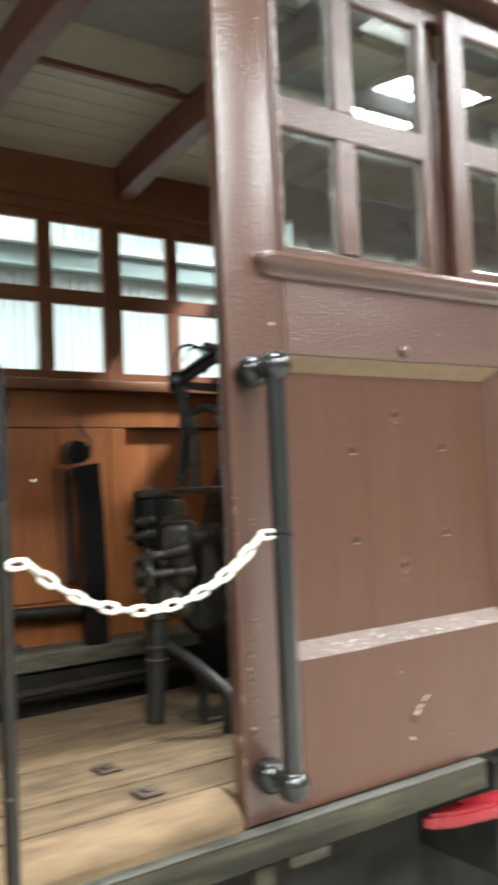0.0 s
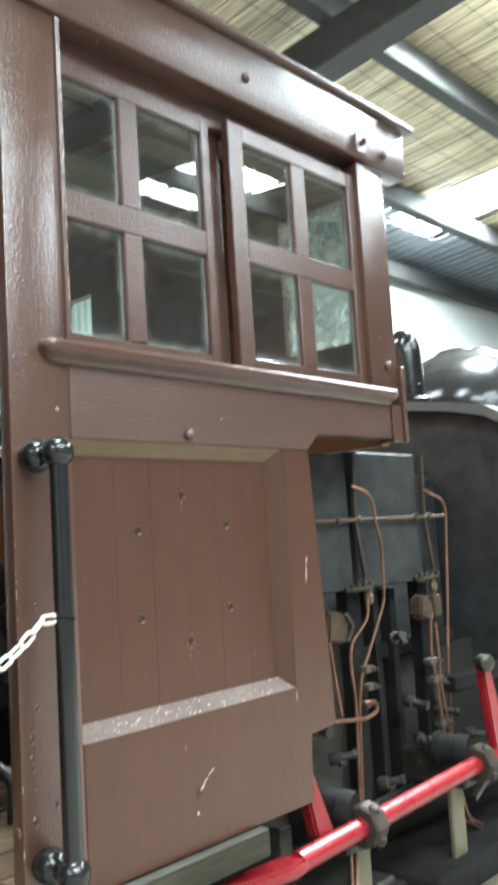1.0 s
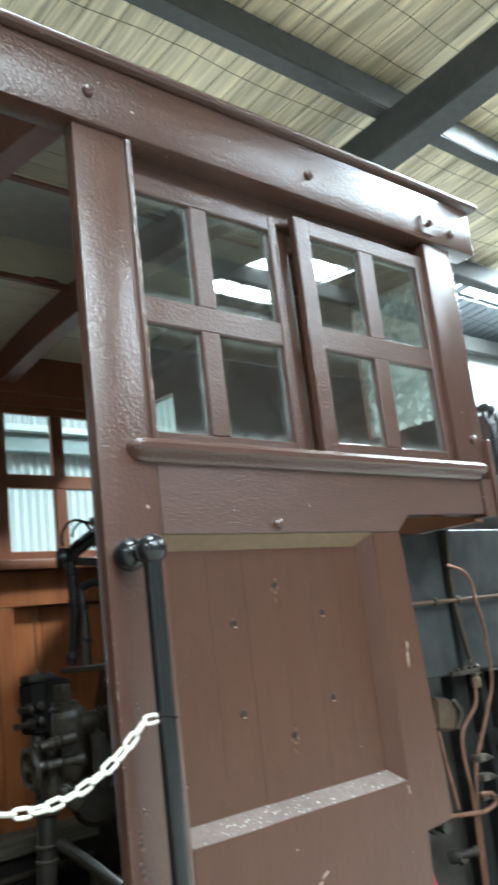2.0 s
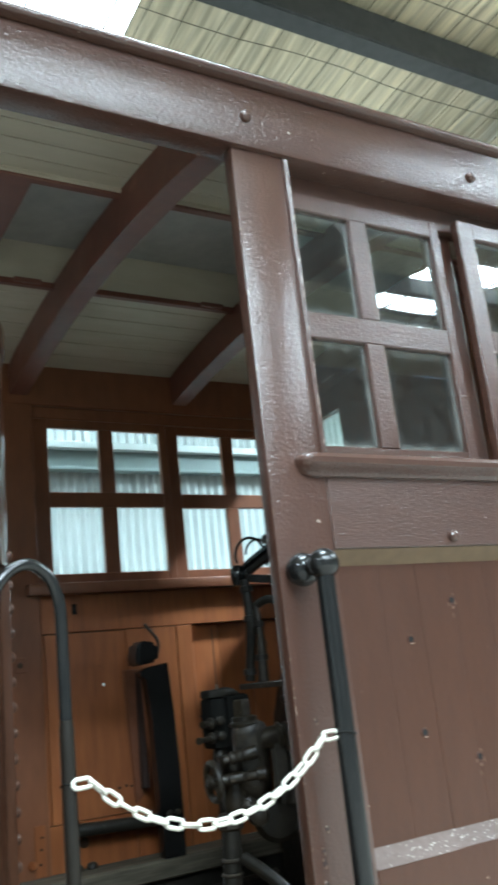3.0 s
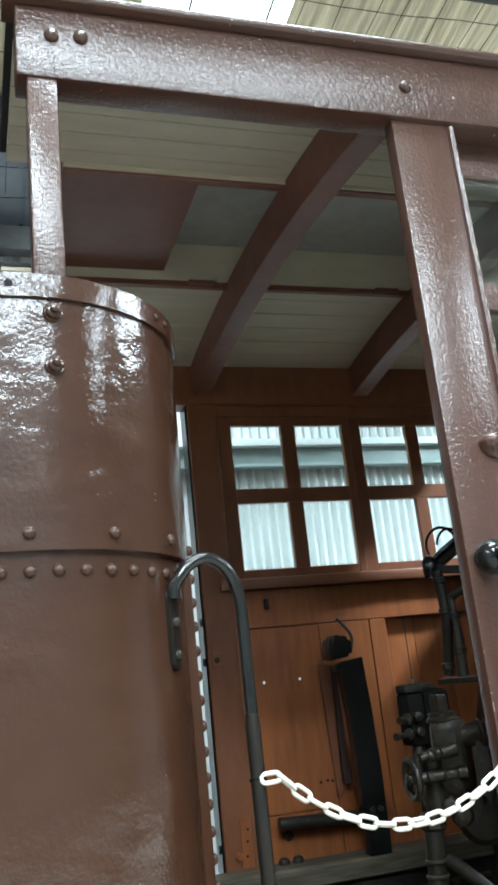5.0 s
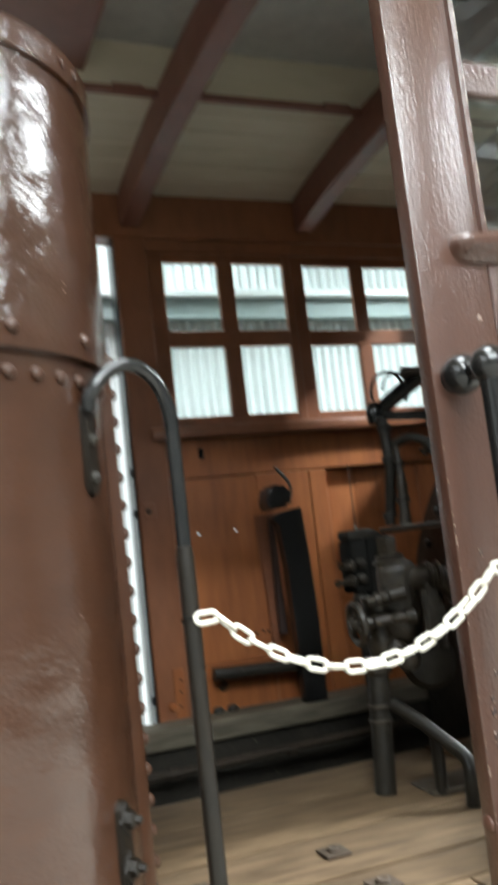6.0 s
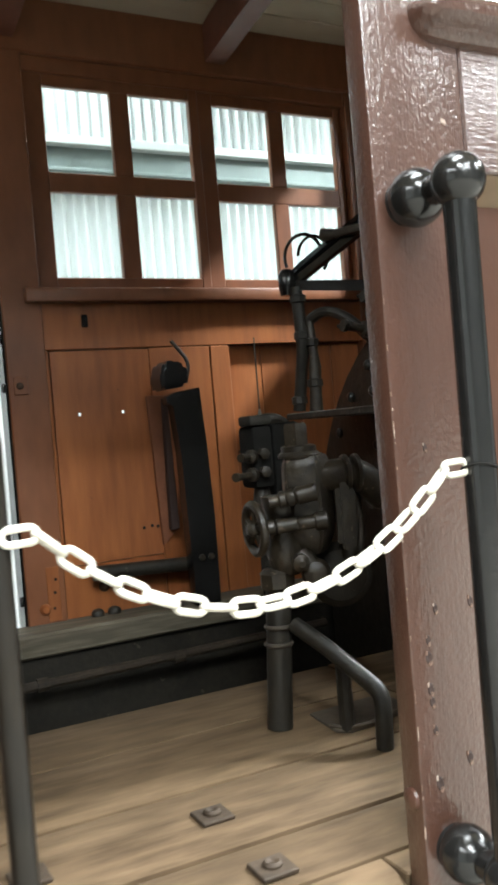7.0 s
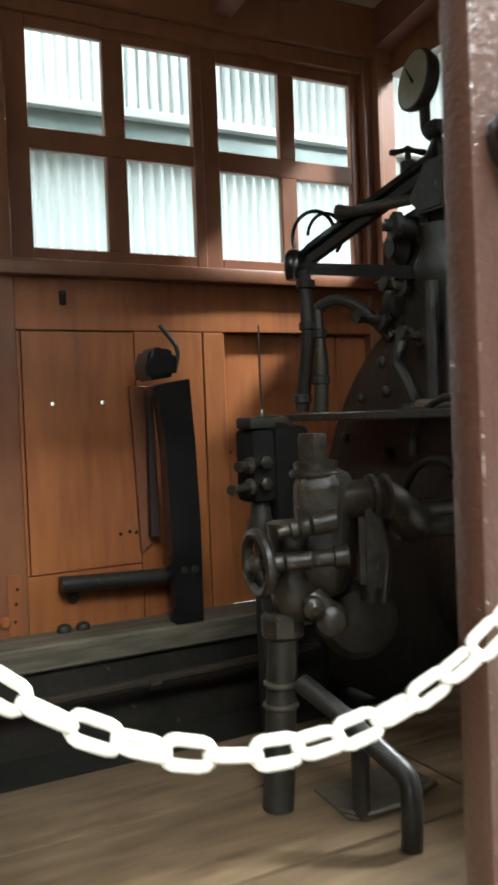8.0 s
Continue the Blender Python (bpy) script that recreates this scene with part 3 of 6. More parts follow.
part("panel_frame", prism(bmesh.new(), [(1.478, 0.889), (2.350, 0.889), (2.358, 1.098), (2.494, 1.102), (2.485, 1.25), (2.445, 2.010), (2.305, 2.010), (2.305, 1.249), (1.478, 1.249)], "y", W + 0.001, W + 0.055, 0.003), panel_paint, side)
bm = bmesh.new()
prism(bm, [(W + 0.001, 1.248), (W + 0.046, 1.288), (W + 0.052, 1.248)], "x", 1.48, 2.31, 0.0)
part("ledge_strip", bm, dusty, side, "sloping ledge under the planks, pale with dust")
# underside coloured tan, paler than the brown around it
part("head_strip", prism(bmesh.new(), [(W + 0.002, 2.01), (W + 0.046, 1.972), (W + 0.052, 2.01)], "x", 1.48, 2.304), tan_paint, side, "tan underside of the panel frame")
part("stile_strip", prism(bmesh.new(), [(2.306, W + 0.002), (2.262, W + 0.046), (2.306, W + 0.052)], "z", 1.252, 2.008), panel_paint, side)
for a, b in zip((1.47, 1.64, 1.77, 1.90, 2.03, 2.15), (1.64, 1.77, 1.90, 2.03, 2.15, 2.30)):
    part("plank", slab(a + 0.0001, b - 0.0001, W + 0.045 + 0.00025 * (int(a * 100) % 3), W + 0.065, 1.25, 2.008, 0.0011), panel_paint, side)
# bolt holes, their dark painted as black discs inside torn rims, and bolts
for x, z in ((1.72, 1.77), (2.07, 1.776), (1.72, 1.53), (2.07, 1.528), (1.888, 1.866), (1.897, 1.447)):
    bm = lathe(bmesh.new(), [(0.0125, 0), (0.011, 0.0025), (0.0085, 0.002)], along((x, W + 0.0455, z), (0, -1, 0)), 12)
    rim = part("hole_rim", bm, panel_paint, side)
    part("hole", lathe(bmesh.new(), [(0.0082, 0), (0.0082, 0.0028), (0.004, 0.003)], along((x, W + 0.0455, z), (0, -1, 0)), 12), hole_gap_black, rim)


def chip(x, y, z, long, wide, way=(0, -1, 0), material=None, turn=0.0, seed=0, label=""):
    """A flake of missing paint: a thin ragged scale, long upwards unless turned, on a face that looks along way."""
    r = random.Random(seed)
    bm = bmesh.new()
    out = Vector(way).normalized()
    across = Vector((0, 0, 1)).cross(out).normalized()
    n = 9
    rim, top = [], []
    for k in range(n):
        a = 2 * math.pi * k / n
        q = r.uniform(0.6, 1.1)
        u, v = wide / 2 * q * math.cos(a), long / 2 * q * math.sin(a)
        u, v = u * math.cos(turn) - v * math.sin(turn), u * math.sin(turn) + v * math.cos(turn)
        base = Vector((x, y, z)) + across * u + Vector((0, 0, v))
        rim.append(bm.verts.new(base))
        top.append(bm.verts.new(Vector((x, y, z)).lerp(base, 0.8) + out * 0.0012))
    for k in range(n):
        bm.faces.new((rim[k], rim[(k + 1) % n], top[(k + 1) % n], top[k]))
    bm.faces.new(top)
    return part("paint_chip", bm, material or bare, side, label)


def dent(x, z, size, seed):
    """A knock in the post: a dark pit with a raised, paler lower lip."""
    pit = part("dent", lathe(bmesh.new(), [(size, 0), (size * 0.8, 0.0016), (size * 0.3, 0.0008)], along((x, W + 0.0002, z), (0, -1, 0)) @ Matrix.Diagonal((0.75, 1.2, 1, 1)), 9), strip_brown, side)
    chip(x + size * 0.2, W, z - size * 1.0, size * 1.5, size * 1.1, material=torn, seed=seed)
    chip(x - size * 0.5, W, z + size * 0.9, size * 1.2, size * 0.5, material=bare if seed % 3 == 0 else torn, seed=seed + 200)


for k, (x, z, size) in enumerate(((1.351, 1.362, 0.006), (1.334, 1.318, 0.006), (1.333, 1.292, 0.008), (1.332, 1.246, 0.008), (1.333, 1.228, 0.007), (1.335, 1.185, 0.006),
                                  (1.336, 1.105, 0.009), (1.418, 1.362, 0.007), (1.395, 1.13, 0.008), (1.355, 1.60, 0.005))):
    dent(x, z, size, k)
part("side_bolt", lathe(bmesh.new(), [(0.017, -0.001), (0.016, 0.005), (0.009, 0.009)], along((1.30, W + 0.022, 1.085), (-1, 0, 0)), 12), post_paint, side)
chip(1.438, W, 2.085, 0.012, 0.014, seed=32)
for k, (x, z) in enumerate(((1.72, 1.77), (2.07, 1.776), (1.72, 1.53), (2.07, 1.528))):     # pale lower lips of the small holes
    chip(x + 0.002, W + 0.0425, z - 0.0115, 0.0035, 0.017, seed=170 + k)
knock = random.Random(11)
for k in range(34):                      # specks of bare primer where the post's corner has been knocked
    z = 1.0 + 2.1 * knock.random() ** 1.3
    chip(1.3022 + 0.0012 * knock.random(), W + 0.0007, z, knock.choice((0.004, 0.006, 0.008, 0.014, 0.026)), knock.uniform(0.0012, 0.003), (-0.7, -0.7, 0), material=(torn, bare, torn)[k % 3], seed=40 + k)
for k in range(12):
    chip(1.480, W - 0.0115, 2.30 + 0.068 * k + 0.02 * math.sin(k * 2.3), 0.02 + 0.03 * ((k * 0.41) % 1), 0.003, (0, -1, 0), seed=90 + k)
chip(2.388, W + 0.0005, 1.60, 0.055, 0.008, turn=-0.08, seed=120)
chip(2.394, W + 0.0005, 1.645, 0.03, 0.005, turn=-0.2, seed=122)
chip(2.300, W + 0.0005, 1.225, 0.035, 0.006, turn=0.1, seed=121)
for k, (x, z, long, wide, turn) in enumerate(((1.905, 1.085, 0.035, 0.005, 1.1), (1.885, 1.068, 0.03, 0.005, 1.0), (1.872, 1.052, 0.024, 0.009, 0.9), (1.850, 0.988, 0.010, 0.012, 0.0))):
    chip(x, W + 0.0005, z, long, wide, turn=-turn, seed=130 + k)
for k, (x, z) in enumerate(((1.888, 1.866), (1.897, 1.447))):
    for j, (dx, dz, long, wide, turn) in enumerate(((0.013, -0.006, 0.024, 0.006, 0.3), (-0.011, -0.010, 0.018, 0.005, -0.4), (0.003, -0.021, 0.012, 0.012, 0.0), (-0.002, -0.042, 0.022, 0.004, 0.2), (0.008, 0.016, 0.012, 0.005, 0.8))):
        chip(x + dx, W + 0.0452, z + dz, long, wide, material=torn, turn=turn, seed=140 + 7 * k + j)
part("knot_hole", lathe(bmesh.new(), [(0.012, 0), (0.011, 0.001), (0.004, 0.0012)], along((1.858, W + 0.0008, 1.040), (0, -1, 0)) @ Matrix.Diagonal((0.8, 1.3, 1, 1)), 10), strip_brown, side)
bolt = rivet_mesh("bolt_head", 0.018, 0.018, paint, 12)
for x, y, z in ((1.35, W - 0.016, 3.262), (2.226, W - 0.016, 3.256), (3.04, W - 0.016, 3.225), (1.889, W - 0.001, 2.04), (2.97, W, 2.36), (0.40, W - 0.016, 3.285), (0.47, W - 0.016, 3.29)):
    again("bolt", bolt, along((x, y, z), (0, -1, 0)), side)
part("hook_plate", slab(2.845, 2.915, W - 0.024, W - 0.016, 3.185, 3.265, 0.003), paint, side)
part("hook", tube(bmesh.new(), bend([(2.88, W - 0.02, 3.225), (2.88, W - 0.036, 3.225), (2.88, W - 0.040, 3.238)], 0.01), 0.010, 8), paint, side)

# ---------------------------------------------------------------- cab handrail on the corner post
RX, RY = 1.352, 1.752
rail = thing("handrail", (RX, W, 0.99), "black enamelled iron handrail with ball ends on the cab post", "handrail", "cab handrails")
part("bar", tube(bmesh.new(), [(RX, RY, 0.99), (RX, RY, 1.96)], 0.0225, 20), black_iron, rail)
for z in (1.958, 1.008):
    stay = part("ball_stay", tube(bmesh.new(), [(RX, W - 0.01, z), (RX, RY, z)], 0.021, 14), black_iron, rail)
    part("ball", ball(bmesh.new(), (RX, RY, z), 0.038, 20), black_iron, stay)
    part("wall_knob", ball(bmesh.new(), (RX, W - 0.030, z), 0.042, 20), black_iron, stay)
    part("flange", lathe(bmesh.new(), [(0.034, 0), (0.034, 0.006), (0.028, 0.012)], along((RX, W, z), (0, -1, 0)), 20), black_iron, stay)

# ---------------------------------------------------------------- bunker tank behind the doorway
TE, TS, TR = 0.645, 1.66, 0.34      # end face, side face, corner radius
TOP = 2.53
tank = thing("bunker_tank", (0.0, 2.2, 0.9), "glossy brown riveted steel bunker tank with rounded corner", "water tank")


def tank_outline(grow=0.0, deep=2.6, steps=18):
    pts = [(-2.6, TS - grow)]
    for k in range(steps + 1):
        a = math.radians(-90 + 90 * k / steps)
        pts.append((TE - TR + (TR + grow) * math.cos(a), TS + TR + (TR + grow) * math.sin(a)))
    pts.append((TE + grow, TS + TR + 0.02))
    return pts


def band(z0, z1, grow, thick, steps=18, last=None):
    """A plate that follows the tank's side and rounded corner."""
    out, inn = tank_outline(grow, steps=steps), tank_outline(grow - thick, steps=steps)
    bm = bmesh.new()
    rows = [[bm.verts.new((*p, z)) for p in line] for line, z in ((out, z0), (out, z1), (inn, z1), (inn, z0))]
    n = len(out)
    for i in range(n - 1):
        for k in range(4):
            a, b = rows[k], rows[(k + 1) % 4]
            bm.faces.new((a[i], a[i + 1], b[i + 1], b[i]))
    for i in (0, n - 1):
        bm.faces.new([r[i] for r in rows])
    return bm


part("lower_shell", band(0.62, 1.998, 0.0, 0.012, 26), tank_paint, tank)
part("upper_shell", band(1.992, 2.50, 0.013, 0.021, 26), tank_paint, tank)
part("top_band", band(2.481, 2.53, 0.021, 0.012, 26), tank_paint, tank)
part("far_plate", slab(-2.6, TE - 0.015, 4.398, 4.41, 0.62, 2.454, 0), tank_paint, tank)
part("back_plate", slab(-2.612, -2.601, TS, 4.41, 0.62, 2.454, 0), tank_paint, tank)
part("bottom_plate", slab(-2.6, TE - 0.015, TS + TR, 4.397, 0.608, 0.62, 0), tank_paint, tank)
part("end_plate", slab(TE - 0.014, TE, TS + TR + 0.02, 4.41, 0.62, 2.47, 0), tank_paint, tank)
part("top_plate", prism(bmesh.new(), [(-2.6, 4.41)] + tank_outline(-0.02) + [(TE - 0.02, 4.41)], "z", 2.455, 2.47), tank_paint, tank)
part("corner_angle", prism(bmesh.new(), [(TE - 0.03, TS + 0.21), (TE + 0.0, TS + 0.235), (TE + 0.004, TS + 0.30), (TE - 0.02, TS + 0.30)], "z", 0.7, 2.0, 0.003), tank_paint, tank)
seam_rivet = rivet_mesh("rivet", 0.0118, 0.010, rivet_paint, 12)
edge_rivet = rivet_mesh("rivet", 0.0122, 0.0125, rivet_paint, 12)


def on_tank(s, z, grow=0.0):
    """A point on the tank's skin, s metres round from the end of the flat side, and its normal."""
    if s < 0:
        return (TE - TR + s, TS - grow, z), (0, -1, 0)
    a = -math.pi / 2 + s / TR
    return (TE - TR + (TR + grow) * math.cos(a), TS + TR + (TR + grow) * math.sin(a), z), (math.cos(a), math.sin(a), 0)


for k in range(-14, 10):
    p, n = on_tank(0.0505 * k - 0.005, 1.957)
    again("rivet", seam_rivet, along(p, n), tank)
for k in range(-5, 4):
    p, n = on_tank(0.155 * k - 0.005, 2.023, 0.013)
    again("rivet", seam_rivet, along(p, n), tank)
for k in range(24):
    again("rivet", edge_rivet, along((TE + 0.003, TS + 0.268, 0.80 + 0.0505 * k), (1, -0.2, 0)), tank)
bigger = rivet_mesh("bolt_head", 0.0165, 0.018, tank_paint, 12)
for s, z in ((0.05, 2.452), (0.05, 2.343), (-0.03, 1.30)):
    p, n = on_tank(s, z, 0.013 if z > 2 else 0.0)
    if z > 2:
        part("washer", lathe(bmesh.new(), [(0.0195, -0.002), (0.0195, 0.003), (0.018, 0.005)], along(p, n), 16), tank_paint, tank)
        part("nut", lathe(bmesh.new(), [(0.0155, 0.003), (0.0155, 0.014), (0.013, 0.017), (0.009, 0.018), (0.008, 0.026), (0.004, 0.028)], along(p, n), 12), tank_paint, tank)
        continue
    again("bolt", bigger, along(p, n), tank)
for s, filled in ((-0.065, 0), (-0.03, 0), (0.30, 1), (0.345, 1)):
    p, n = on_tank(s, 2.507, 0.021)
    # the unfilled ones are holes, their dark painted as flat black discs
    part("band_screw", lathe(bmesh.new(), [(0.0095, -0.002), (0.0095, 0.003), (0.006, 0.005)] if filled else [(0.0085, -0.002), (0.0085, 0.0006), (0.004, 0.0008)], along(p, n), 10), tank_paint if filled else hole_gap_black, tank)
part("roof_post", slab(0.338, 0.41, W - 0.012, W + 0.06, 2.49, 3.166, 0.006, 2), post_paint, tank, "brown post from tank top to cab roof")

# bent handrail on the tank, its flattened ends bolted on
LX, LY = 0.718, 1.79
lrail = thing("handrail", (LX, LY, 0.80), "thin black iron handrail with hooked top bolted to the tank", "handrail", "cab handrails")
top = [(LX, LY, 0.80), (LX, LY, 1.905), (LX - 0.022, LY - 0.004, 1.960), (LX - 0.062, LY - 0.010, 1.987), (LX - 0.104, LY - 0.016, 1.973), (0.588, 1.772, 1.943), (0.578, 1.774, 1.925), (0.577, 1.774, 1.905)]
part("bar", tube(bmesh.new(), bend(top, 0.03, 3), 0.0125, 14), black_iron, lrail)
for za, zb in ((1.770, 1.925), (1.17, 1.30)):
    (px, py, _), n = on_tank(0.308, 0)
    side_way = Vector((0, 0, 1)).cross(Vector(n))
    turn = Matrix((Vector((0, 0, 1)), side_way, Vector(n))).transposed().to_4x4()
    half, rad = (zb - za) / 2, 0.018
    oval = [(sx * (half - rad) + rad * math.cos(a0 + k * math.pi / 8), rad * math.sin(a0 + k * math.pi / 8)) for sx, a0 in ((1, -math.pi / 2), (-1, math.pi / 2)) for k in range(9)]
    bm = prism(bmesh.new(), oval, "z", -0.01, 0.01, 0.003, 2)
    bmesh.ops.transform(bm, matrix=Matrix.Translation((px, py, (za + zb) / 2)) @ turn, verts=bm.verts)
    foot = part("foot_plate", bm, worn_iron, lrail)
    for z in ((za + 0.028, za + 0.091) if za > 1.5 else (za + 0.03, zb - 0.03)):
        spot = along(Vector((px, py, z)) + Vector(n) * 0.009, n)
        if za > 1.5:
            part("bolt", lathe(bmesh.new(), [(0.011, 0), (0.010, 0.006), (0.004, 0.009)], spot, 10), dark_iron, foot)
            continue
        part("washer", prism(bmesh.new(), [(0.0, -0.026), (0.026, 0.0), (0.0, 0.026), (-0.026, 0.0)], "z", 0.0, 0.004, 0.001), worn_iron, foot).matrix_basis = spot
        part("nut", lathe(bmesh.new(), [(0.014, 0.003), (0.014, 0.014), (0.011, 0.016), (0.007, 0.017), (0.007, 0.026), (0.004, 0.028)], spot, 6), worn_iron, foot)
part("sleeve", tube(bmesh.new(), [(LX, LY, 0.80), (LX, LY, 1.655), (LX, LY, 1.675)], [0.0145, 0.0145, 0.0127], 24), worn_iron, lrail)

# ---------------------------------------------------------------- white barrier chain
chain = thing("barrier_chain", (1.03, 1.77, 1.38), "white plastic chain hung across the cab doorway", "chain")
A, B, SAG = Vector((0.721, 1.776, 1.555)), Vector((1.331, 1.756, 1.574)), 0.126


def link_mesh(long=0.0475, wide=0.0265, r=0.0046):
    a, b = long / 2 - wide / 2, wide / 2 - r
    pts = []
    for k in range(7):
        t = -math.pi / 2 + math.pi * k / 6
        pts.append((a + b * math.cos(t), b * math.sin(t), 0))
    for k in range(7):
        t = math.pi / 2 + math.pi * k / 6
        pts.append((-a + b * math.cos(t), b * math.sin(t), 0))
    bm = tube(bmesh.new(), pts, r, 8, closed=True)
    me = bpy.data.meshes.new("link")
    bm.to_mesh(me)
    bm.free()
    for p in me.polygons:
        p.use_smooth = True
    me.materials.append(chain_plastic)
    return me


def hang(t):
    p = A.lerp(B, t)
    u = min(1.0, max(0.0, (t - 0.062) / 0.876))      # the end links stick out level before the chain drops
    return p - Vector((0, 0, SAG * (4 * u * (1 - u)) ** 0.92))


link_me = link_mesh()
dense = [hang(k / 400) for k in range(401)]
run = np.concatenate([[0], np.cumsum([(b - a).length for a, b in zip(dense, dense[1:])])])
LINKS = 19
for k in range(LINKS):
    s0, s1 = run[-1] * k / LINKS, run[-1] * (k + 1) / LINKS
    pa, pb = (Vector([np.interp(s, run, [d[i] for d in dense]) for i in range(3)]) for s in (s0, s1))
    d = (pb - pa).normalized()
    across = d.cross(Vector((0, 1, 0))).normalized()
    tilt = radians((84 if k % 2 else 14) + 19 * math.sin(k * 1.9 + 0.6))
    yv = (across * math.cos(tilt) + Vector((0, 1, 0)) * math.sin(tilt)).normalized()
    zv = d.cross(yv).normalized()
    m = Matrix((d, yv, zv)).transposed().to_4x4()
    m.translation = (pa + pb) / 2
    again("link", link_me, m, chain)
for p, x in ((A, LX), (B, RX)):
    ry = LY if x == LX else RY
    rr = 0.0155 if x == LX else 0.0245
    bm = tube(bmesh.new(), [(x + rr * math.cos(a), ry + rr * math.sin(a), p.z + 0.004 * math.sin(a * 2)) for a in np.linspace(0, 2 * math.pi, 17)[:-1]], 0.002, 6, closed=True)
    tube(bm, [p, (p + Vector((x, ry, p.z))) / 2 + Vector((0, -0.004, -0.004)), (x, ry - rr, p.z)], 0.002, 6)
    part("wire_tie", bm, wire, chain)

# ---------------------------------------------------------------- cab floor
# black slab below the planks paints the shade in their gaps
floor = part("floor", slab(0.66, 2.14, 2.07, 2.95, 0.86, 0.914, 0), hole_gap_black, None, "worn wooden cab floor of long planks", category="floor", kind="structure")
for a, b, gap in ((2.145, 2.40, 0.004), (2.40, 2.69, 0.004), (2.69, 2.95, 0.005)):
    for x0, x1 in ((0.665, 1.80), (1.806, 2.14 if a < 2.3 else 2.42)):
        dz = rng.uniform(-0.003, 0.002)
        part("plank", slab(x0, x1, a + gap, b - 0.004, 0.915, FLOOR + dz, 0.004, 2), plank_wood, floor)
part("plank", slab(0.665, 2.12, 1.990, 2.139, 0.915, FLOOR - 0.003, 0.005, 2), plank_wood, floor)
# the outermost plank is trodden down towards the doorway
part("plank", prism(bmesh.new(), [(1.985, 0.88), (1.985, FLOOR - 0.005), (1.95, 0.957), (1.90, 0.938), (1.874, 0.908), (1.871, 0.84)], "x", 0.665, 1.2985, 0.003), plank_wood, floor)
part("plank", slab(1.30, 2.12, 1.922, 1.985, 0.915, FLOOR - 0.005, 0.003), plank_wood, floor)
edge = thing("footplate_edge", (1.4, 1.85, 0.74), "grey weathered timber beam under the cab, sheen painted on its worn top", "footplate edge", kind="structure")
part("beam", slab(0.66, 2.10, 1.838, 1.868, 0.808, 0.8815, 0.006, 2), old_timber, edge)
part("beam", slab(0.66, 2.085, 1.869, 1.955, 0.795, 0.838, 0.006, 2), old_timber, edge)
# thin slab whose lighter colour carries the sheen of the worn top
part("wear_strip", slab(0.66, 2.095, 1.835, 1.8695, 0.882, 0.8885, 0.003, 2), worn_sheen_edge, edge)
part("batten", slab(0.70, 1.20, 1.85, 1.90, 0.752, 0.807, 0.005), old_timber, edge)
part("rail_foot", slab(LX - 0.02, LX + 0.02, LY - 0.018, 1.838, 0.795, 0.82, 0.004), black_iron, edge)
step_bracket = thing("step_bracket", (1.33, 1.82, 0.45), "pale worn timber bracket under the footplate", "bracket")
part("peg", slab(1.40, 1.52, 1.835, 1.89, 0.778, 0.806, 0.009, 2), old_timber, step_bracket)
part("hanger", slab(1.32, 1.38, 1.872, 1.90, 0.40, 0.794, 0.006), old_timber, step_bracket)
for x, y in ((1.137, 2.27), (1.137, 2.046), (0.807, 2.25)):
    fb = thing("floor_bolt", (x, y, FLOOR), "rusty bolt with square washer on the plank floor", "bolt", "floor bolts")
    part("washer", slab(x - 0.031, x + 0.031, y - 0.031, y + 0.031, FLOOR - 0.002, FLOOR + 0.006, 0.002), floor_rust, fb)
    part("bolt_head", lathe(bmesh.new(), [(0.016, 0), (0.016, 0.005), (0.012, 0.009), (0.007, 0.008), (0.004, 0.005)], Matrix.Translation((x, y, FLOOR + 0.005)), 14), floor_rust, fb)
# well between the floor and the far sill
part("well_floor", slab(0.66, 3.0, 2.95, 4.2, 0.55, 0.60, 0), soot, None, "sooty iron well beside the cab floor", category="floor", kind="structure")
part("floor_edge", slab(0.66, 2.40, 2.92, 2.948, 0.60, 0.86, 0), soot, None, "dark iron edge under the planks", category="floor", kind="structure")
sill = thing("far_sill", (1.6, 3.95, 0.9), "worn grey timber sill along the far cab side", "sill")
part("timber", slab(0.90, 3.0, 4.00, 4.19, 0.88, 0.965, 0.008), sill_timber, sill)
part("riser", slab(0.90, 3.0, 4.03, 4.06, 0.60, 0.88, 0.003), dark_iron, sill)
pipe = thing("well_pipe", (1.6, 3.7, 0.88), "dark iron pipe running along the cab well", "pipe")
part("tube", tube(bmesh.new(), [(0.80, 3.92, 0.80), (2.4, 3.92, 0.82)], 0.018, 10), hanger_brown, pipe)
for x in (1.2, 1.72, 2.2):
    part("collar", tube(bmesh.new(), [(x, 3.92, 0.806), (x + 0.04, 3.92, 0.806)], 0.025, 10), hanger_brown, pipe)

# ---------------------------------------------------------------- far cab side, seen from inside
F = 4.19
far = thing("cab_side", (1.9, F, 0.95), "orange-brown timber inside of cab with paned windows", "cab side", "cab sides")
part("door_post", slab(1.243, 1.395, F - 0.02, F + 0.09, 0.95, 3.30, 0.005), inner_frame, far)
part("front_post", slab(2.885, 3.05, F - 0.01, F + 0.09, 0.95, 3.30, 0.005), inner_frame, far)
part("head_rail", slab(1.395, 2.885, F + 0.0, F + 0.09, 3.10, 3.30, 0.004), inner_frame, far)
part("cantrail", slab(0.315, 3.20, F - 0.028, F + 0.10, 3.16, 3.40, 0.006), inner_frame, far)
sash(far, 1.395, 2.145, 2.25, 3.105, F + 0.012, [(1.478, 1.752), (1.832, 2.102)], [(2.302, 2.64), (2.718, 3.056)], 0.034, inner_frame, far_glass)
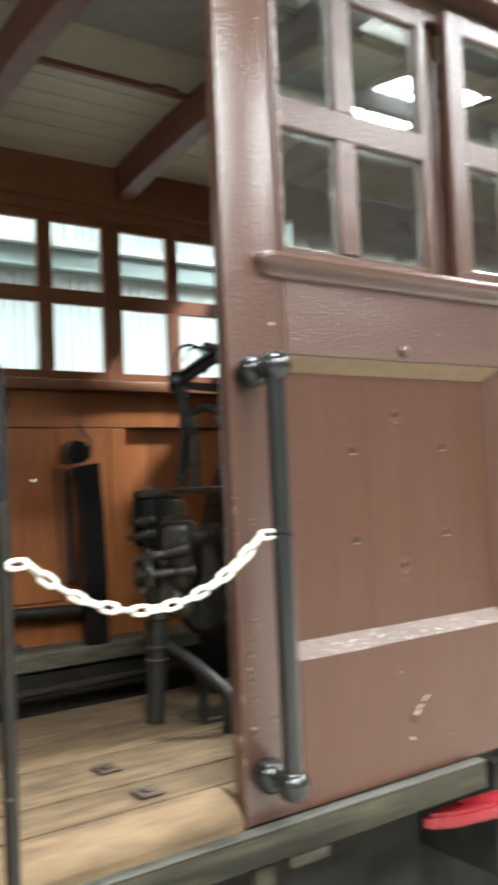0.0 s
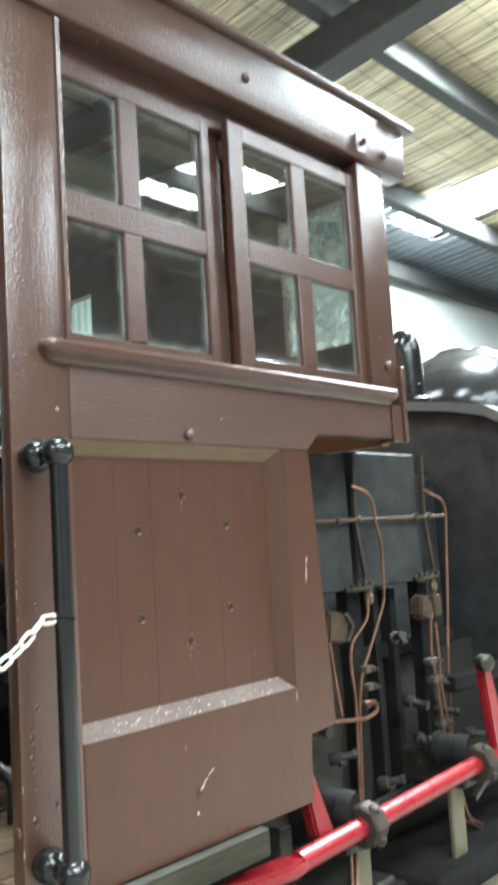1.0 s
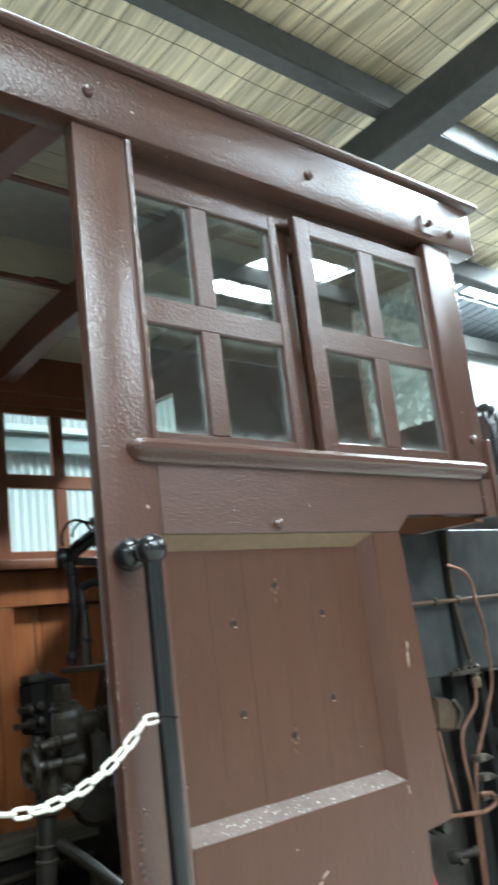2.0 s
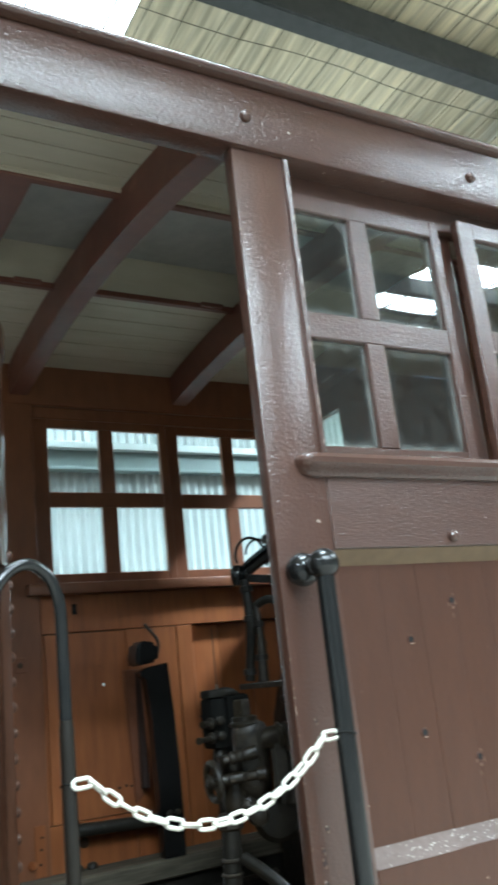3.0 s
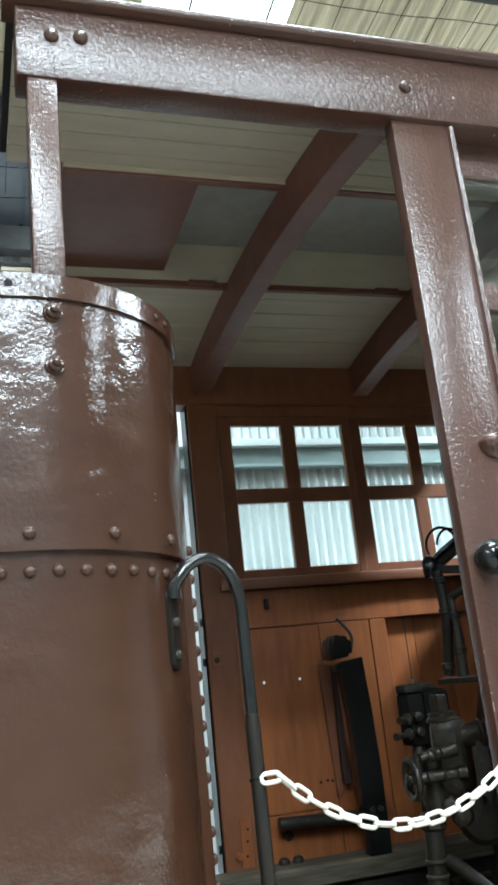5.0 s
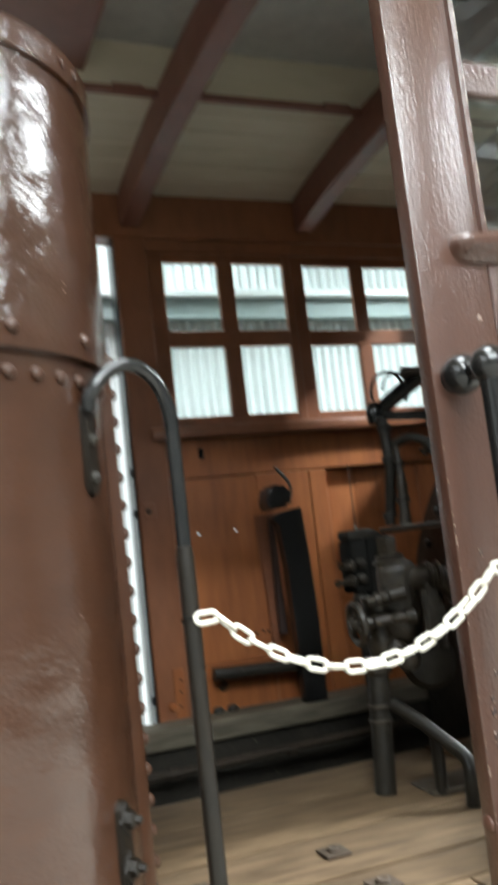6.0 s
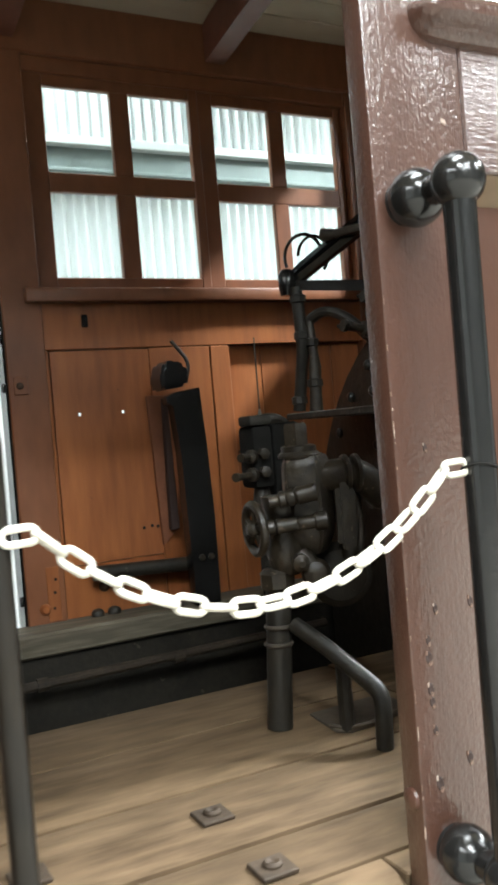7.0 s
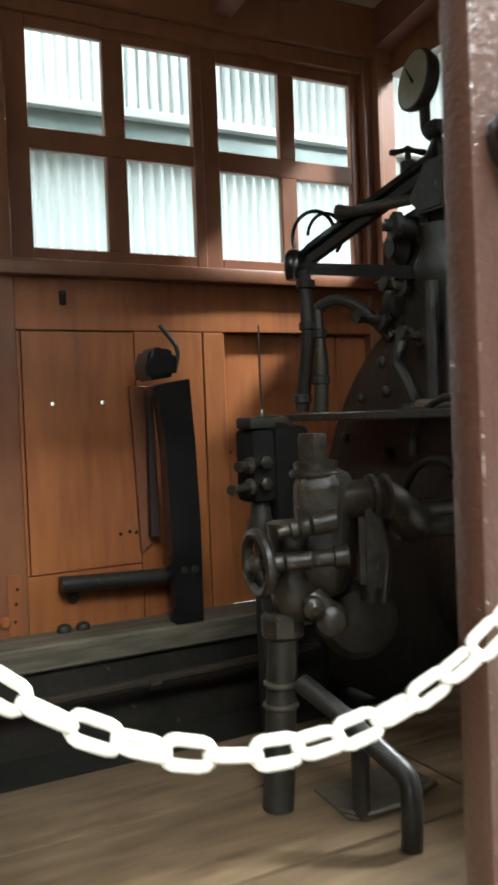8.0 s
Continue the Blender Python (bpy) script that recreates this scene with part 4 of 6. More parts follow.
sash(far, 2.148, 2.885, 2.25, 3.105, F + 0.030, [(2.220, 2.495), (2.569, 2.843)], [(2.302, 2.64), (2.718, 3.056)], 0.034, inner_frame, far_glass)
part("window_ledge", slab(1.33, 2.90, F - 0.055, F + 0.06, 2.197, 2.25, 0.006, 2), inner_frame, far)
part("top_board", slab(1.395, 2.90, F - 0.004, F + 0.05, 2.014, 2.196, 0.003), inner_wood, far)
def drilled(x0, x1, y0, y1, z0, z1, holes, size=0.011):
    """One board with small square holes (x, z), all at one height."""
    z = holes[0][1]
    xs = [x0] + [v for x, _ in holes for v in (x - size / 2, x + size / 2)] + [x1]
    zs = [z0, z - size / 2, z + size / 2, z1]
    solid = {(i, k) for i in range(len(xs) - 1) for k in range(3) if not (k == 1 and i % 2)}
    bm = bmesh.new()
    v = {(i, k, s): bm.verts.new((x, y, zz)) for i, x in enumerate(xs) for k, zz in enumerate(zs) for s, y in ((0, y0), (1, y1))}
    for i, k in solid:
        ring = [(i, k), (i + 1, k), (i + 1, k + 1), (i, k + 1)]
        for s in (0, 1):
            bm.faces.new([v[p, q, s] for p, q in ring])
        for (p, q), (r, t), other in zip(ring, ring[1:] + ring[:1], ((i, k - 1), (i + 1, k), (i, k + 1), (i - 1, k))):
            if other not in solid:
                bm.faces.new((v[p, q, 0], v[r, t, 0], v[r, t, 1], v[p, q, 1]))
    return bm


HOLES = [(1.512, 1.757), (1.692, 1.757)]
part("hatch", drilled(1.412, 1.818, F - 0.008, F + 0.004, 1.168, 2.008, HOLES, 0.0125), inner_wood, far)
part("side_board", slab(1.823, 2.097, F - 0.004, F + 0.03, 0.957, 2.011, 0.003), inner_wood, far)
part("jamb_board", slab(2.101, 2.19, F - 0.006, F + 0.03, 0.955, 2.011, 0.003), inner_wood, far)
part("foot_board", slab(1.395, 1.82, F - 0.003, F + 0.03, 0.955, 1.163, 0.003), inner_wood, far)
part("edge_strip", slab(1.397, 1.409, F - 0.002, F + 0.03, 1.165, 2.01, 0.002), inner_wood, far)
for a, b in ((2.192, 2.36), (2.362, 2.55), (2.552, 2.73), (2.732, 2.884)):
    part("plank", slab(a, b, F + 0.035, F + 0.055, 0.955, 2.012, 0.003), inner_wood, far)
part("backing", slab(1.30, 1.90, F + 0.056, F + 0.088, 0.95, 1.60, 0), inner_frame, far)
part("backing", slab(1.30, 1.90, F + 0.056, F + 0.088, 1.85, 2.24, 0), inner_frame, far)
part("backing", slab(1.30, 1.46, F + 0.056, F + 0.088, 1.601, 1.849, 0), inner_frame, far)
part("backing", slab(1.75, 1.90, F + 0.056, F + 0.088, 1.601, 1.849, 0), inner_frame, far)
part("backing", slab(1.902, 2.95, F + 0.056, F + 0.088, 0.95, 2.24, 0.002), inner_frame, far)
for x, z in ((1.74, 1.28), (1.775, 1.285), (1.80, 1.28)):
    part("stain_nail", lathe(bmesh.new(), [(0.007, 0), (0.005, 0.004)], along((x, F - 0.008, z), (0, -1, 0)), 8), hole_gap_black, far)
boss = part("wall_bolt", lathe(bmesh.new(), [(0.024, 0), (0.022, 0.006), (0.012, 0.009)], along((1.555, F - 0.003, 1.072), (0, -1, 0)), 12), rust, far)
part("nut", lathe(bmesh.new(), [(0.012, 0.006), (0.012, 0.018), (0.008, 0.021)], along((1.555, F - 0.003, 1.072), (0, -1, 0)), 6), rust, boss)
part("latch_plate", slab(1.55, 1.575, F - 0.016, F - 0.004, 2.10, 2.15, 0.003), black_iron, far)
plate = part("hinge_plate", slab(1.262, 1.318, F - 0.026, F - 0.02, 1.845, 1.915, 0.003), inner_frame, far)
part("bolt", lathe(bmesh.new(), [(0.014, 0), (0.013, 0.006), (0.006, 0.010)], along((1.285, F - 0.026, 1.88), (0, -1, 0)), 12), rust, plate)
for z in (2.06, 1.875, 1.06):
    part("clip", slab(1.218, 1.236, F - 0.018, F + 0.01, z - 0.018, z + 0.018, 0.006, 2), black_iron, far)
part("foot_strip", slab(1.322, 1.372, F - 0.026, F - 0.0205, 0.97, 1.18, 0.002), inner_wood, far)
for k, z in enumerate((1.02, 1.08, 1.13)):
    part("nail", lathe(bmesh.new(), [(0.006, 0), (0.004, 0.003)], along((1.345 + 0.006 * k, F - 0.026, z), (0, -1, 0)), 8), hole_gap_black, far)
part("foot_bracket", lathe(bmesh.new(), [(0.022, 0), (0.020, 0.008), (0.012, 0.018)], along((1.31, F - 0.02, 1.02), (0, -1, 0)), 14), inner_wood, far)
part("jamb_edge", slab(1.233, 1.2425, F - 0.012, F + 0.09, 0.95, 3.16, 0.003), black_iron, far)

# black lever quadrant, hose and slide on the far wall
lever = thing("brake_lever", (1.9, 4.0, 0.97), "black iron lever in a tall slotted guide standing on the sill", "lever")
part("guide", prism(bmesh.new(), [(1.806, 1.797), (1.84, 1.812), (1.952, 1.828), (1.962, 1.61), (1.971, 1.31), (1.971, 0.966), (1.862, 0.966), (1.857, 1.22), (1.849, 1.576), (1.837, 1.763), (1.808, 1.768)], "y", 3.99, 4.05, 0.005), black_iron, lever)
# thin band behind the lever paints the guide's cast shadow on the boards
part("strip", prism(bmesh.new(), [(1.789, 1.815), (1.872, 1.812), (1.882, 1.26), (1.812, 1.20)], "y", 4.165, F - 0.009, 0.003), guide_shade_red, lever, "red-brown band painting the guide's shadow on the wall")
part("rod", prism(bmesh.new(), [(1.846, 1.80), (1.866, 1.80), (1.876, 1.262), (1.838, 1.262)], "y", 4.13, 4.16, 0.004), strip_brown, lever)
part("head", prism(bmesh.new(), [(1.782, 1.842), (1.79, 1.822), (1.89, 1.835), (1.905, 1.875), (1.893, 1.92), (1.85, 1.938), (1.805, 1.935), (1.785, 1.895)], "y", 3.97, 4.10, 0.014, 2), black_iron, lever)
part("spring", tube(bmesh.new(), bend([(1.905, 4.02, 1.85), (1.93, 4.02, 1.93), (1.865, 4.04, 2.02)], 0.05), 0.008, 8), dark_iron, lever)
for x in (1.90, 1.94):
    part("guide_nut", lathe(bmesh.new(), [(0.014, 0), (0.014, 0.008), (0.009, 0.012)], along((x, 3.99, 1.155), (0, -1, 0)), 6), grey_iron, lever)
bar = thing("guard_bar", (1.68, 4.1, 1.16), "dark iron bar low on the cab side", "bar")
part("bar", tube(bmesh.new(), [(1.494, 4.12, 1.136), (1.90, 4.12, 1.118)], 0.029, 12), dark_iron, bar)
for x in (1.52, 1.82):
    part("stud", tube(bmesh.new(), [(x, 4.12, 1.13), (x, F, 1.13)], 0.012, 8), dark_iron, bar)
for x in (1.508, 1.575):
    knob = thing("floor_clamp", (x, 4.15, 0.965), "small dark iron clamp on the timber sill", "clamp", "sill clamps")
    part("body", lathe(bmesh.new(), [(0.026, 0), (0.027, 0.012), (0.021, 0.022), (0.010, 0.027)], Matrix.Translation((x, 4.15, 0.965)), 10), dark_iron, knob)

# ---------------------------------------------------------------- cab roof
ROOF_EDGE, CROWN, MID = 3.355, 3.47, 3.03


def arch(y, rise=0.0):
    return ROOF_EDGE + (CROWN - ROOF_EDGE) * (1 - ((y - MID) / 1.22) ** 2) + rise


VENT0, VENT1 = 2.63, 3.40            # ventilator opening along the crown
bm = bmesh.new()
for y0, y1, n in ((1.90, VENT0, 7), (VENT1, 4.165, 6)):
    ys = [y0 + k * (y1 - y0) / n for k in range(n + 1)]
    for a, b in zip(ys, ys[1:]):
        g = 0.003
        prism(bm, [(a + g, arch(a + g)), (b - g, arch(b - g)), (b - g, arch(b - g) + 0.02), (a + g, arch(a + g) + 0.02)], "x", 0.32, 3.2)
        prism(bm, [(a, arch(a) + 0.012), (b, arch(b) + 0.012), (b, arch(b) + 0.03), (a, arch(a) + 0.03)], "x", 0.32, 3.2)
part("ceiling_cab", bm, cream, None, "cream painted boards lining the arched cab roof", category="ceiling", kind="structure")
bm = bmesh.new()
for y0, y1 in ((1.86, VENT0), (VENT1, 4.22)):
    ys = [y0 + k * (y1 - y0) / 10 for k in range(11)]
    prism(bm, [(y, arch(y) + 0.034) for y in ys] + [(y, arch(y) + 0.05) for y in ys[::-1]], "x", 0.30, 3.23)
part("cab_roof", bm, plate_black, None, "curved sheet over the cab roof", category="roof", kind="structure")
vent = thing("roof_ventilator", (1.9, 3.1, 3.56), "raised cab roof ventilator with a brown sliding hatch", "ventilator")
part("lid", slab(0.50, 3.1, VENT0 - 0.05, VENT1 + 0.05, 3.64, 3.67, 0.004), grey_lid, vent)
part("side_board", slab(0.50, 3.1, VENT0 - 0.03, VENT0 + 0.004, 3.440, 3.64, 0.003), cream, vent)
part("side_board", slab(0.50, 3.1, VENT1 - 0.004, VENT1 + 0.03, 3.440, 3.64, 0.003), cream, vent)
part("end_board", slab(0.47, 0.50, VENT0 - 0.03, VENT1 + 0.03, 3.455, 3.67, 0.004), rib_paint, vent)
part("end_board", slab(3.10, 3.13, VENT0 - 0.03, VENT1 + 0.03, 3.455, 3.67, 0.004), rib_paint, vent)
part("hatch", slab(0.50, 1.0, VENT0 + 0.004, VENT1 - 0.004, 3.50, 3.525, 0.004), rib_paint, vent)
part("trim", slab(0.50, 3.1, VENT0 - 0.022, VENT0 + 0.010, 3.430, 3.456, 0.003), rib_paint, vent)
part("trim", slab(0.50, 3.1, VENT1 - 0.010, VENT1 + 0.022, 3.430, 3.456, 0.003), rib_paint, vent)
for x in (1.16, 2.05):
    part("pull", slab(x - 0.06, x + 0.06, VENT1 - 0.03, VENT1 - 0.004, 3.436, 3.455, 0.004), rib_paint, vent)
for x in (1.325, 2.22, 2.98):
    bm = bmesh.new()
    n = 24
    low = [(y, arch(y) - (0.165 + 0.0 * math.sin(math.pi * (y - 1.94) / 2.22))) for y in np.linspace(1.945, 4.16, n)]
    up = [(y, arch(y) - 0.002) for y in np.linspace(1.945, 4.16, n)]
    prism(bm, low + up[::-1], "x", x - 0.045, x + 0.045, 0.004)
    rib = part("roof_rib", bm, rib_paint, None, "arched red-brown timber rib under the cab roof", category="roof rib", group="ribs of the cab roof")

# ---------------------------------------------------------------- front bulkhead of the cab
bm = bmesh.new()
for y0, y1, z0, z1 in ((3.5, 4.19, 0.96, 2.06), (1.96, 4.19, 2.06, 2.50), (1.96, 4.19, 3.12, 3.42), (1.96, 2.0, 2.50, 3.12), (2.42, 3.78, 2.50, 3.12)):
    box(bm, 3.03, 3.08, y0, y1, z0, z1, 0)
part("wall_front", bm, inner_frame, None, "red-brown front wall of the cab", category="wall", kind="structure")
part("window_jamb", slab(2.925, 2.950, 4.135, 4.178, 2.255, 3.155, 0.003), inner_frame, None, "red-brown jamb beside the lookout window", category="window jamb", kind="structure")
win = thing("window_front", (3.05, 3.8, 2.58), "plain front lookout window of the cab", "window", kind="structure")
part("pane", slab(3.05, 3.054, 3.775, 4.188, 2.495, 3.125, 0), far_glass, win).visible_shadow = False
win2 = thing("window_front", (3.05, 2.2, 2.50), "dusty front lookout window of the cab", "window", kind="structure")
part("pane", slab(3.05, 3.054, 1.995, 2.425, 2.495, 3.125, 0), glass, win2).visible_shadow = False

# ---------------------------------------------------------------- boiler backhead and its fittings
BX = 2.42
backhead = thing("boiler_backhead", (BX, MID, 0.97), "sooty black riveted boiler backhead", "boiler")
pts = []
for k in range(25):
    a = math.pi * k / 24
    pts.append((MID + 0.87 * math.cos(a), 1.20 + 0.87 * math.sin(a)))
pts = [(MID + 0.87, 0.70)] + pts + [(MID - 0.87, 0.70)]
part("end_plate", prism(bmesh.new(), pts, "x", BX, BX + 0.6, 0.02, 3), dark_iron, backhead)
bhr = rivet_mesh("rivet", 0.02, 0.016, dark_iron, 10)
for k in range(15):
    a = math.pi * (k + 0.5) / 15
    again("rivet", bhr, along((BX, MID + 0.80 * math.cos(a), 1.20 + 0.80 * math.sin(a)), (-1, 0, 0)), backhead)
for k in range(4):
    for j in range(3):
        again("stay", bhr, along((BX, MID + 0.45 - 0.3 * k, 1.75 - 0.2 * j - 0.05 * (k % 2)), (-1, 0, 0)), backhead)
part("fire_door", lathe(bmesh.new(), [(0.24, 0), (0.24, 0.03), (0.2, 0.05), (0.05, 0.06)], along((BX, MID, 1.2), (-1, 0, 0)), 24), dark_iron, backhead)
part("ring_handle", tube(bmesh.new(), [(BX - 0.16, MID - 0.03 + 0.16 * math.cos(a), 1.56 + 0.16 * math.sin(a)) for a in np.linspace(0, math.pi, 12)], 0.012, 8), dark_iron, backhead)
part("shelf", slab(BX - 0.28, BX, MID - 0.45, MID + 0.62, 1.665, 1.69, 0.004), dark_iron, backhead)

gauge = thing("pressure_gauge", (2.40, 3.25, 2.6), "round steam pressure gauge with yellowed dial", "gauge")
gm = along((2.43, 3.298, 2.69), (-0.85, 0.13, 0.10))
part("case", lathe(bmesh.new(), [(0.080, -0.035), (0.088, -0.02), (0.093, 0.0), (0.091, 0.012), (0.086, 0.014)], gm, 28), dark_iron, gauge)
face = part("dial", lathe(bmesh.new(), [(0.085, 0.010), (0.085, 0.0145), (0.002, 0.015)], gm, 28), dial_white, gauge)
part("needle", prism(bmesh.new(), [(-0.004, -0.02), (0.004, -0.02), (0.0015, 0.06), (-0.0015, 0.06)], "z", 0.017, 0.019), black_iron, face).matrix_basis = gm @ pose(0, 0, 0, 0, 0, 40)
part("siphon", tube(bmesh.new(), bend([(2.45, 3.285, 2.64), (2.45, 3.285, 2.53), (2.46, 3.24, 2.50), (2.46, 3.20, 2.40)], 0.03), 0.017, 10), dark_iron, gauge)
part("cock", lathe(bmesh.new(), [(0.02, 0), (0.028, 0.02), (0.028, 0.05), (0.015, 0.07)], along((2.44, 3.20, 2.525), (0, 1, 0)), 10), dark_iron, gauge)
tap_m = along((2.44, 3.36, 2.46), (0, 0, 1))
part("isolating_valve", lathe(bmesh.new(), [(0.02, -0.05), (0.026, -0.04), (0.026, 0.0), (0.010, 0.008), (0.010, 0.03)], tap_m, 10), dark_iron, gauge)
part("cross_handle", tube(bmesh.new(), [(2.388, 3.383, 2.491), (2.398, 3.379, 2.491), (2.425, 3.367, 2.497), (2.44, 3.36, 2.502), (2.455, 3.353, 2.497), (2.482, 3.341, 2.491), (2.492, 3.337, 2.491)], [0.009, 0.011, 0.008, 0.013, 0.008, 0.011, 0.009], 8), dark_iron, gauge)
part("feed_pipe", tube(bmesh.new(), bend([(2.44, 3.34, 2.44), (2.44, 3.27, 2.44), (2.45, 3.24, 2.50)], 0.03), 0.012, 8), dark_iron, gauge)

# regulator: a stuffing box with two sloping bars that meet at a knob
reg = thing("regulator", (2.35, 3.5, 2.0), "black iron regulator quadrant with sloping twin bars", "regulator")
tip, root = Vector((2.24, 3.735, 2.195)), Vector((2.46, 3.16, 2.46))
for off in (-0.008, 0.030):
    o = Vector((0.03, 0.02, off))
    part("sloping_bar", tube(bmesh.new(), [tip + Vector((0.02, 0.0, off * 0.6)), tip.lerp(root, 0.1) + o, root + o], 0.0205, 4), black_iron, reg)
part("lower_bar", tube(bmesh.new(), [tip + Vector((0.02, 0, -0.01)), (2.40, 3.24, 2.095)], 0.027, 4), black_iron, reg)
part("knob", lathe(bmesh.new(), [(0.028, -0.05), (0.034, -0.02), (0.034, 0.03), (0.02, 0.05)], Matrix.Translation(tip), 14), black_iron, reg)
part("handle", tube(bmesh.new(), [(2.32, 3.575, 2.345), (2.335, 3.52, 2.335), (2.40, 3.27, 2.325)], [0.026, 0.018, 0.016], 12), pale_nut, reg)
part("loop", tube(bmesh.new(), [(2.30 - 0.05 * math.cos(a), 3.70 + 0.055 * math.cos(a), 2.29 + 0.085 * math.sin(a)) for a in np.linspace(-0.4, math.pi + 0.6, 18)], 0.007, 8), black_iron, reg)
part("loop", tube(bmesh.new(), [(2.32 - 0.04 * math.cos(a), 3.66 + 0.045 * math.cos(a), 2.285 + 0.075 * math.sin(a)) for a in np.linspace(0.1, math.pi + 0.9, 18)], 0.006, 8), black_iron, reg)
part("column", tube(bmesh.new(), bend([(2.255, 3.70, 2.17), (2.262, 3.69, 1.95), (2.25, 3.735, 1.70)], 0.05), 0.0245, 12), dark_iron, reg)
part("side_rod", tube(bmesh.new(), [(2.285, 3.67, 2.05), (2.285, 3.655, 1.90), (2.285, 3.655, 1.86), (2.28, 3.655, 1.76), (2.28, 3.66, 1.69)], [0.016, 0.019, 0.025, 0.024, 0.027], 12), grey_iron, reg)
for x, y, z, r in ((2.258, 3.695, 2.125, 0.032), (2.261, 3.692, 1.985, 0.031), (2.250, 3.728, 1.74, 0.031), (2.285, 3.66, 1.955, 0.026), (2.281, 3.656, 1.80, 0.031)):
    part("collar", lathe(bmesh.new(), [(r - 0.008, -0.016), (r, -0.012), (r, 0.012), (r - 0.008, 0.016)], Matrix.Translation((x, y, z)), 10), dark_iron, reg)
part("yoke", tube(bmesh.new(), bend([(2.27, 3.70, 2.02), (2.32, 3.62, 2.075), (2.37, 3.53, 2.03), (2.42, 3.44, 1.92)], 0.05), 0.020, 10), dark_iron, reg)
part("stuffing_box", lathe(bmesh.new(), [(0.05, 0), (0.055, 0.03), (0.035, 0.05), (0.035, 0.10), (0.045, 0.105), (0.045, 0.125), (0.02, 0.13), (0.02, 0.15)], along((BX + 0.05, 3.30, 2.24), (-1, 0.3, 0.1)), 12), dark_iron, reg)
part("valve_body", lathe(bmesh.new(), [(0.05, 0), (0.075, 0.04), (0.08, 0.1), (0.05, 0.16), (0.05, 0.22)], along((2.44, 3.22, 2.02), (0, 0.1, 1)), 16), dark_iron, reg)

part("handle_socket", prism(bmesh.new(), [(3.30, 2.32), (3.22, 2.42), (3.14, 2.42), (3.14, 2.27), (3.24, 2.27)], "x", 2.38, 2.44, 0.008, 2), grey_iron, reg)
part("quadrant_plate", prism(bmesh.new(), [(3.50, 2.16), (3.44, 2.30), (3.24, 2.33), (3.14, 2.28), (3.14, 2.10), (3.40, 2.09)], "x", 2.44, 2.47, 0.01, 2), dark_iron, reg)
part("lever_boss", lathe(bmesh.new(), [(0.06, 0), (0.06, 0.02), (0.04, 0.04), (0.03, 0.05), (0.03, 0.06)], along((2.45, 3.40, 2.20), (-1, 0.1, 0)), 16), dark_iron, reg)

turret = thing("steam_turret", (2.46, 3.2, 1.98), "cluster of black iron steam cocks on the boiler top", "steam cocks")
part("manifold", lathe(bmesh.new(), [(0.05, 0), (0.062, 0.01), (0.062, 0.05), (0.05, 0.06), (0.05, 0.20), (0.066, 0.21), (0.066, 0.25), (0.04, 0.27)], along((2.45, 3.46, 2.03), (0, -1, 0)), 16), dark_iron, turret)
part("body", slab(2.40, 2.52, 3.16, 3.36, 1.92, 2.06, 0.02, 2), dark_iron, turret)
for y, z, h in ((3.44, 1.97, 0.10), (3.33, 2.06, 0.08), (3.24, 1.90, 0.09)):
    cock = part("cock", lathe(bmesh.new(), [(0.026, 0), (0.03, 0.01), (0.03, 0.03), (0.016, 0.036), (0.016, h), (0.022, h + 0.005), (0.022, h + 0.02)], along((2.40, y, z), (-1, 0, 0.15)), 10), grey_iron, turret)
    part("cross_handle", tube(bmesh.new(), [(2.40 - h - 0.01, y - 0.04, z + 0.02), (2.40 - h - 0.01, y + 0.04, z + 0.02)], 0.008, 8), dark_iron, cock)
part("bent_pipe", tube(bmesh.new(), bend([(2.40, 3.36, 1.92), (2.36, 3.36, 1.84), (2.36, 3.30, 1.78), (2.38, 3.28, 1.69)], 0.04), 0.020, 10), dark_iron, turret)
part("bent_pipe", tube(bmesh.new(), bend([(2.44, 3.30, 2.06), (2.43, 3.34, 2.12), (2.42, 3.42, 2.10), (2.42, 3.46, 2.02)], 0.04), 0.013, 10), dark_iron, turret)
part("flange", lathe(bmesh.new(), [(0.055, 0), (0.055, 0.015), (0.03, 0.02)], Matrix.Translation((2.38, 3.28, 1.69)), 12), grey_iron, turret)

sight = thing("water_gauge", (2.36, 3.12, 1.6), "brass and glass boiler water gauge", "gauge")
part("column", tube(bmesh.new(), [(2.36, 3.18, 1.68), (2.36, 3.18, 2.06)], 0.022, 10), dark_iron, sight)
part("column", tube(bmesh.new(), [(2.36, 3.10, 1.68), (2.36, 3.10, 2.02)], 0.018, 10), dark_iron, sight)
part("cock", tube(bmesh.new(), [(2.34, 3.22, 1.70), (2.34, 3.02, 1.70)], [0.02, 0.014], 10), brass, sight)

# injector with handwheel on its standpipe; placed by a frame of its own (across, away, up)
INJ = Matrix(((0.88, 0.475, 0, 1.5195), (-0.475, 0.88, 0, 2.5695), (0, 0, 1, 0), (0, 0, 0, 1)))


def iv(u, v, z):
    return INJ @ Vector((u, v, z))


def iway(u, v, z):
    return INJ.to_3x3() @ Vector((u, v, z))


inj = thing("injector", (1.42, 2.55, FLOOR), "oily grey cast-iron injector on a standpipe with handwheel", "injector")
part("standpipe", tube(bmesh.new(), [iv(-0.066, -0.02, FLOOR), iv(-0.045, 0, 1.29)], 0.029, 16), dark_iron, inj)
for z in (1.15, 1.19):
    u = -0.066 + 0.021 * (z - FLOOR) / (1.29 - FLOOR)
    part("collar", lathe(bmesh.new(), [(0.031, 0), (0.034, 0.003), (0.034, 0.007), (0.031, 0.010)], Matrix.Translation(iv(u, -0.01, z)), 16), pale_nut, inj)
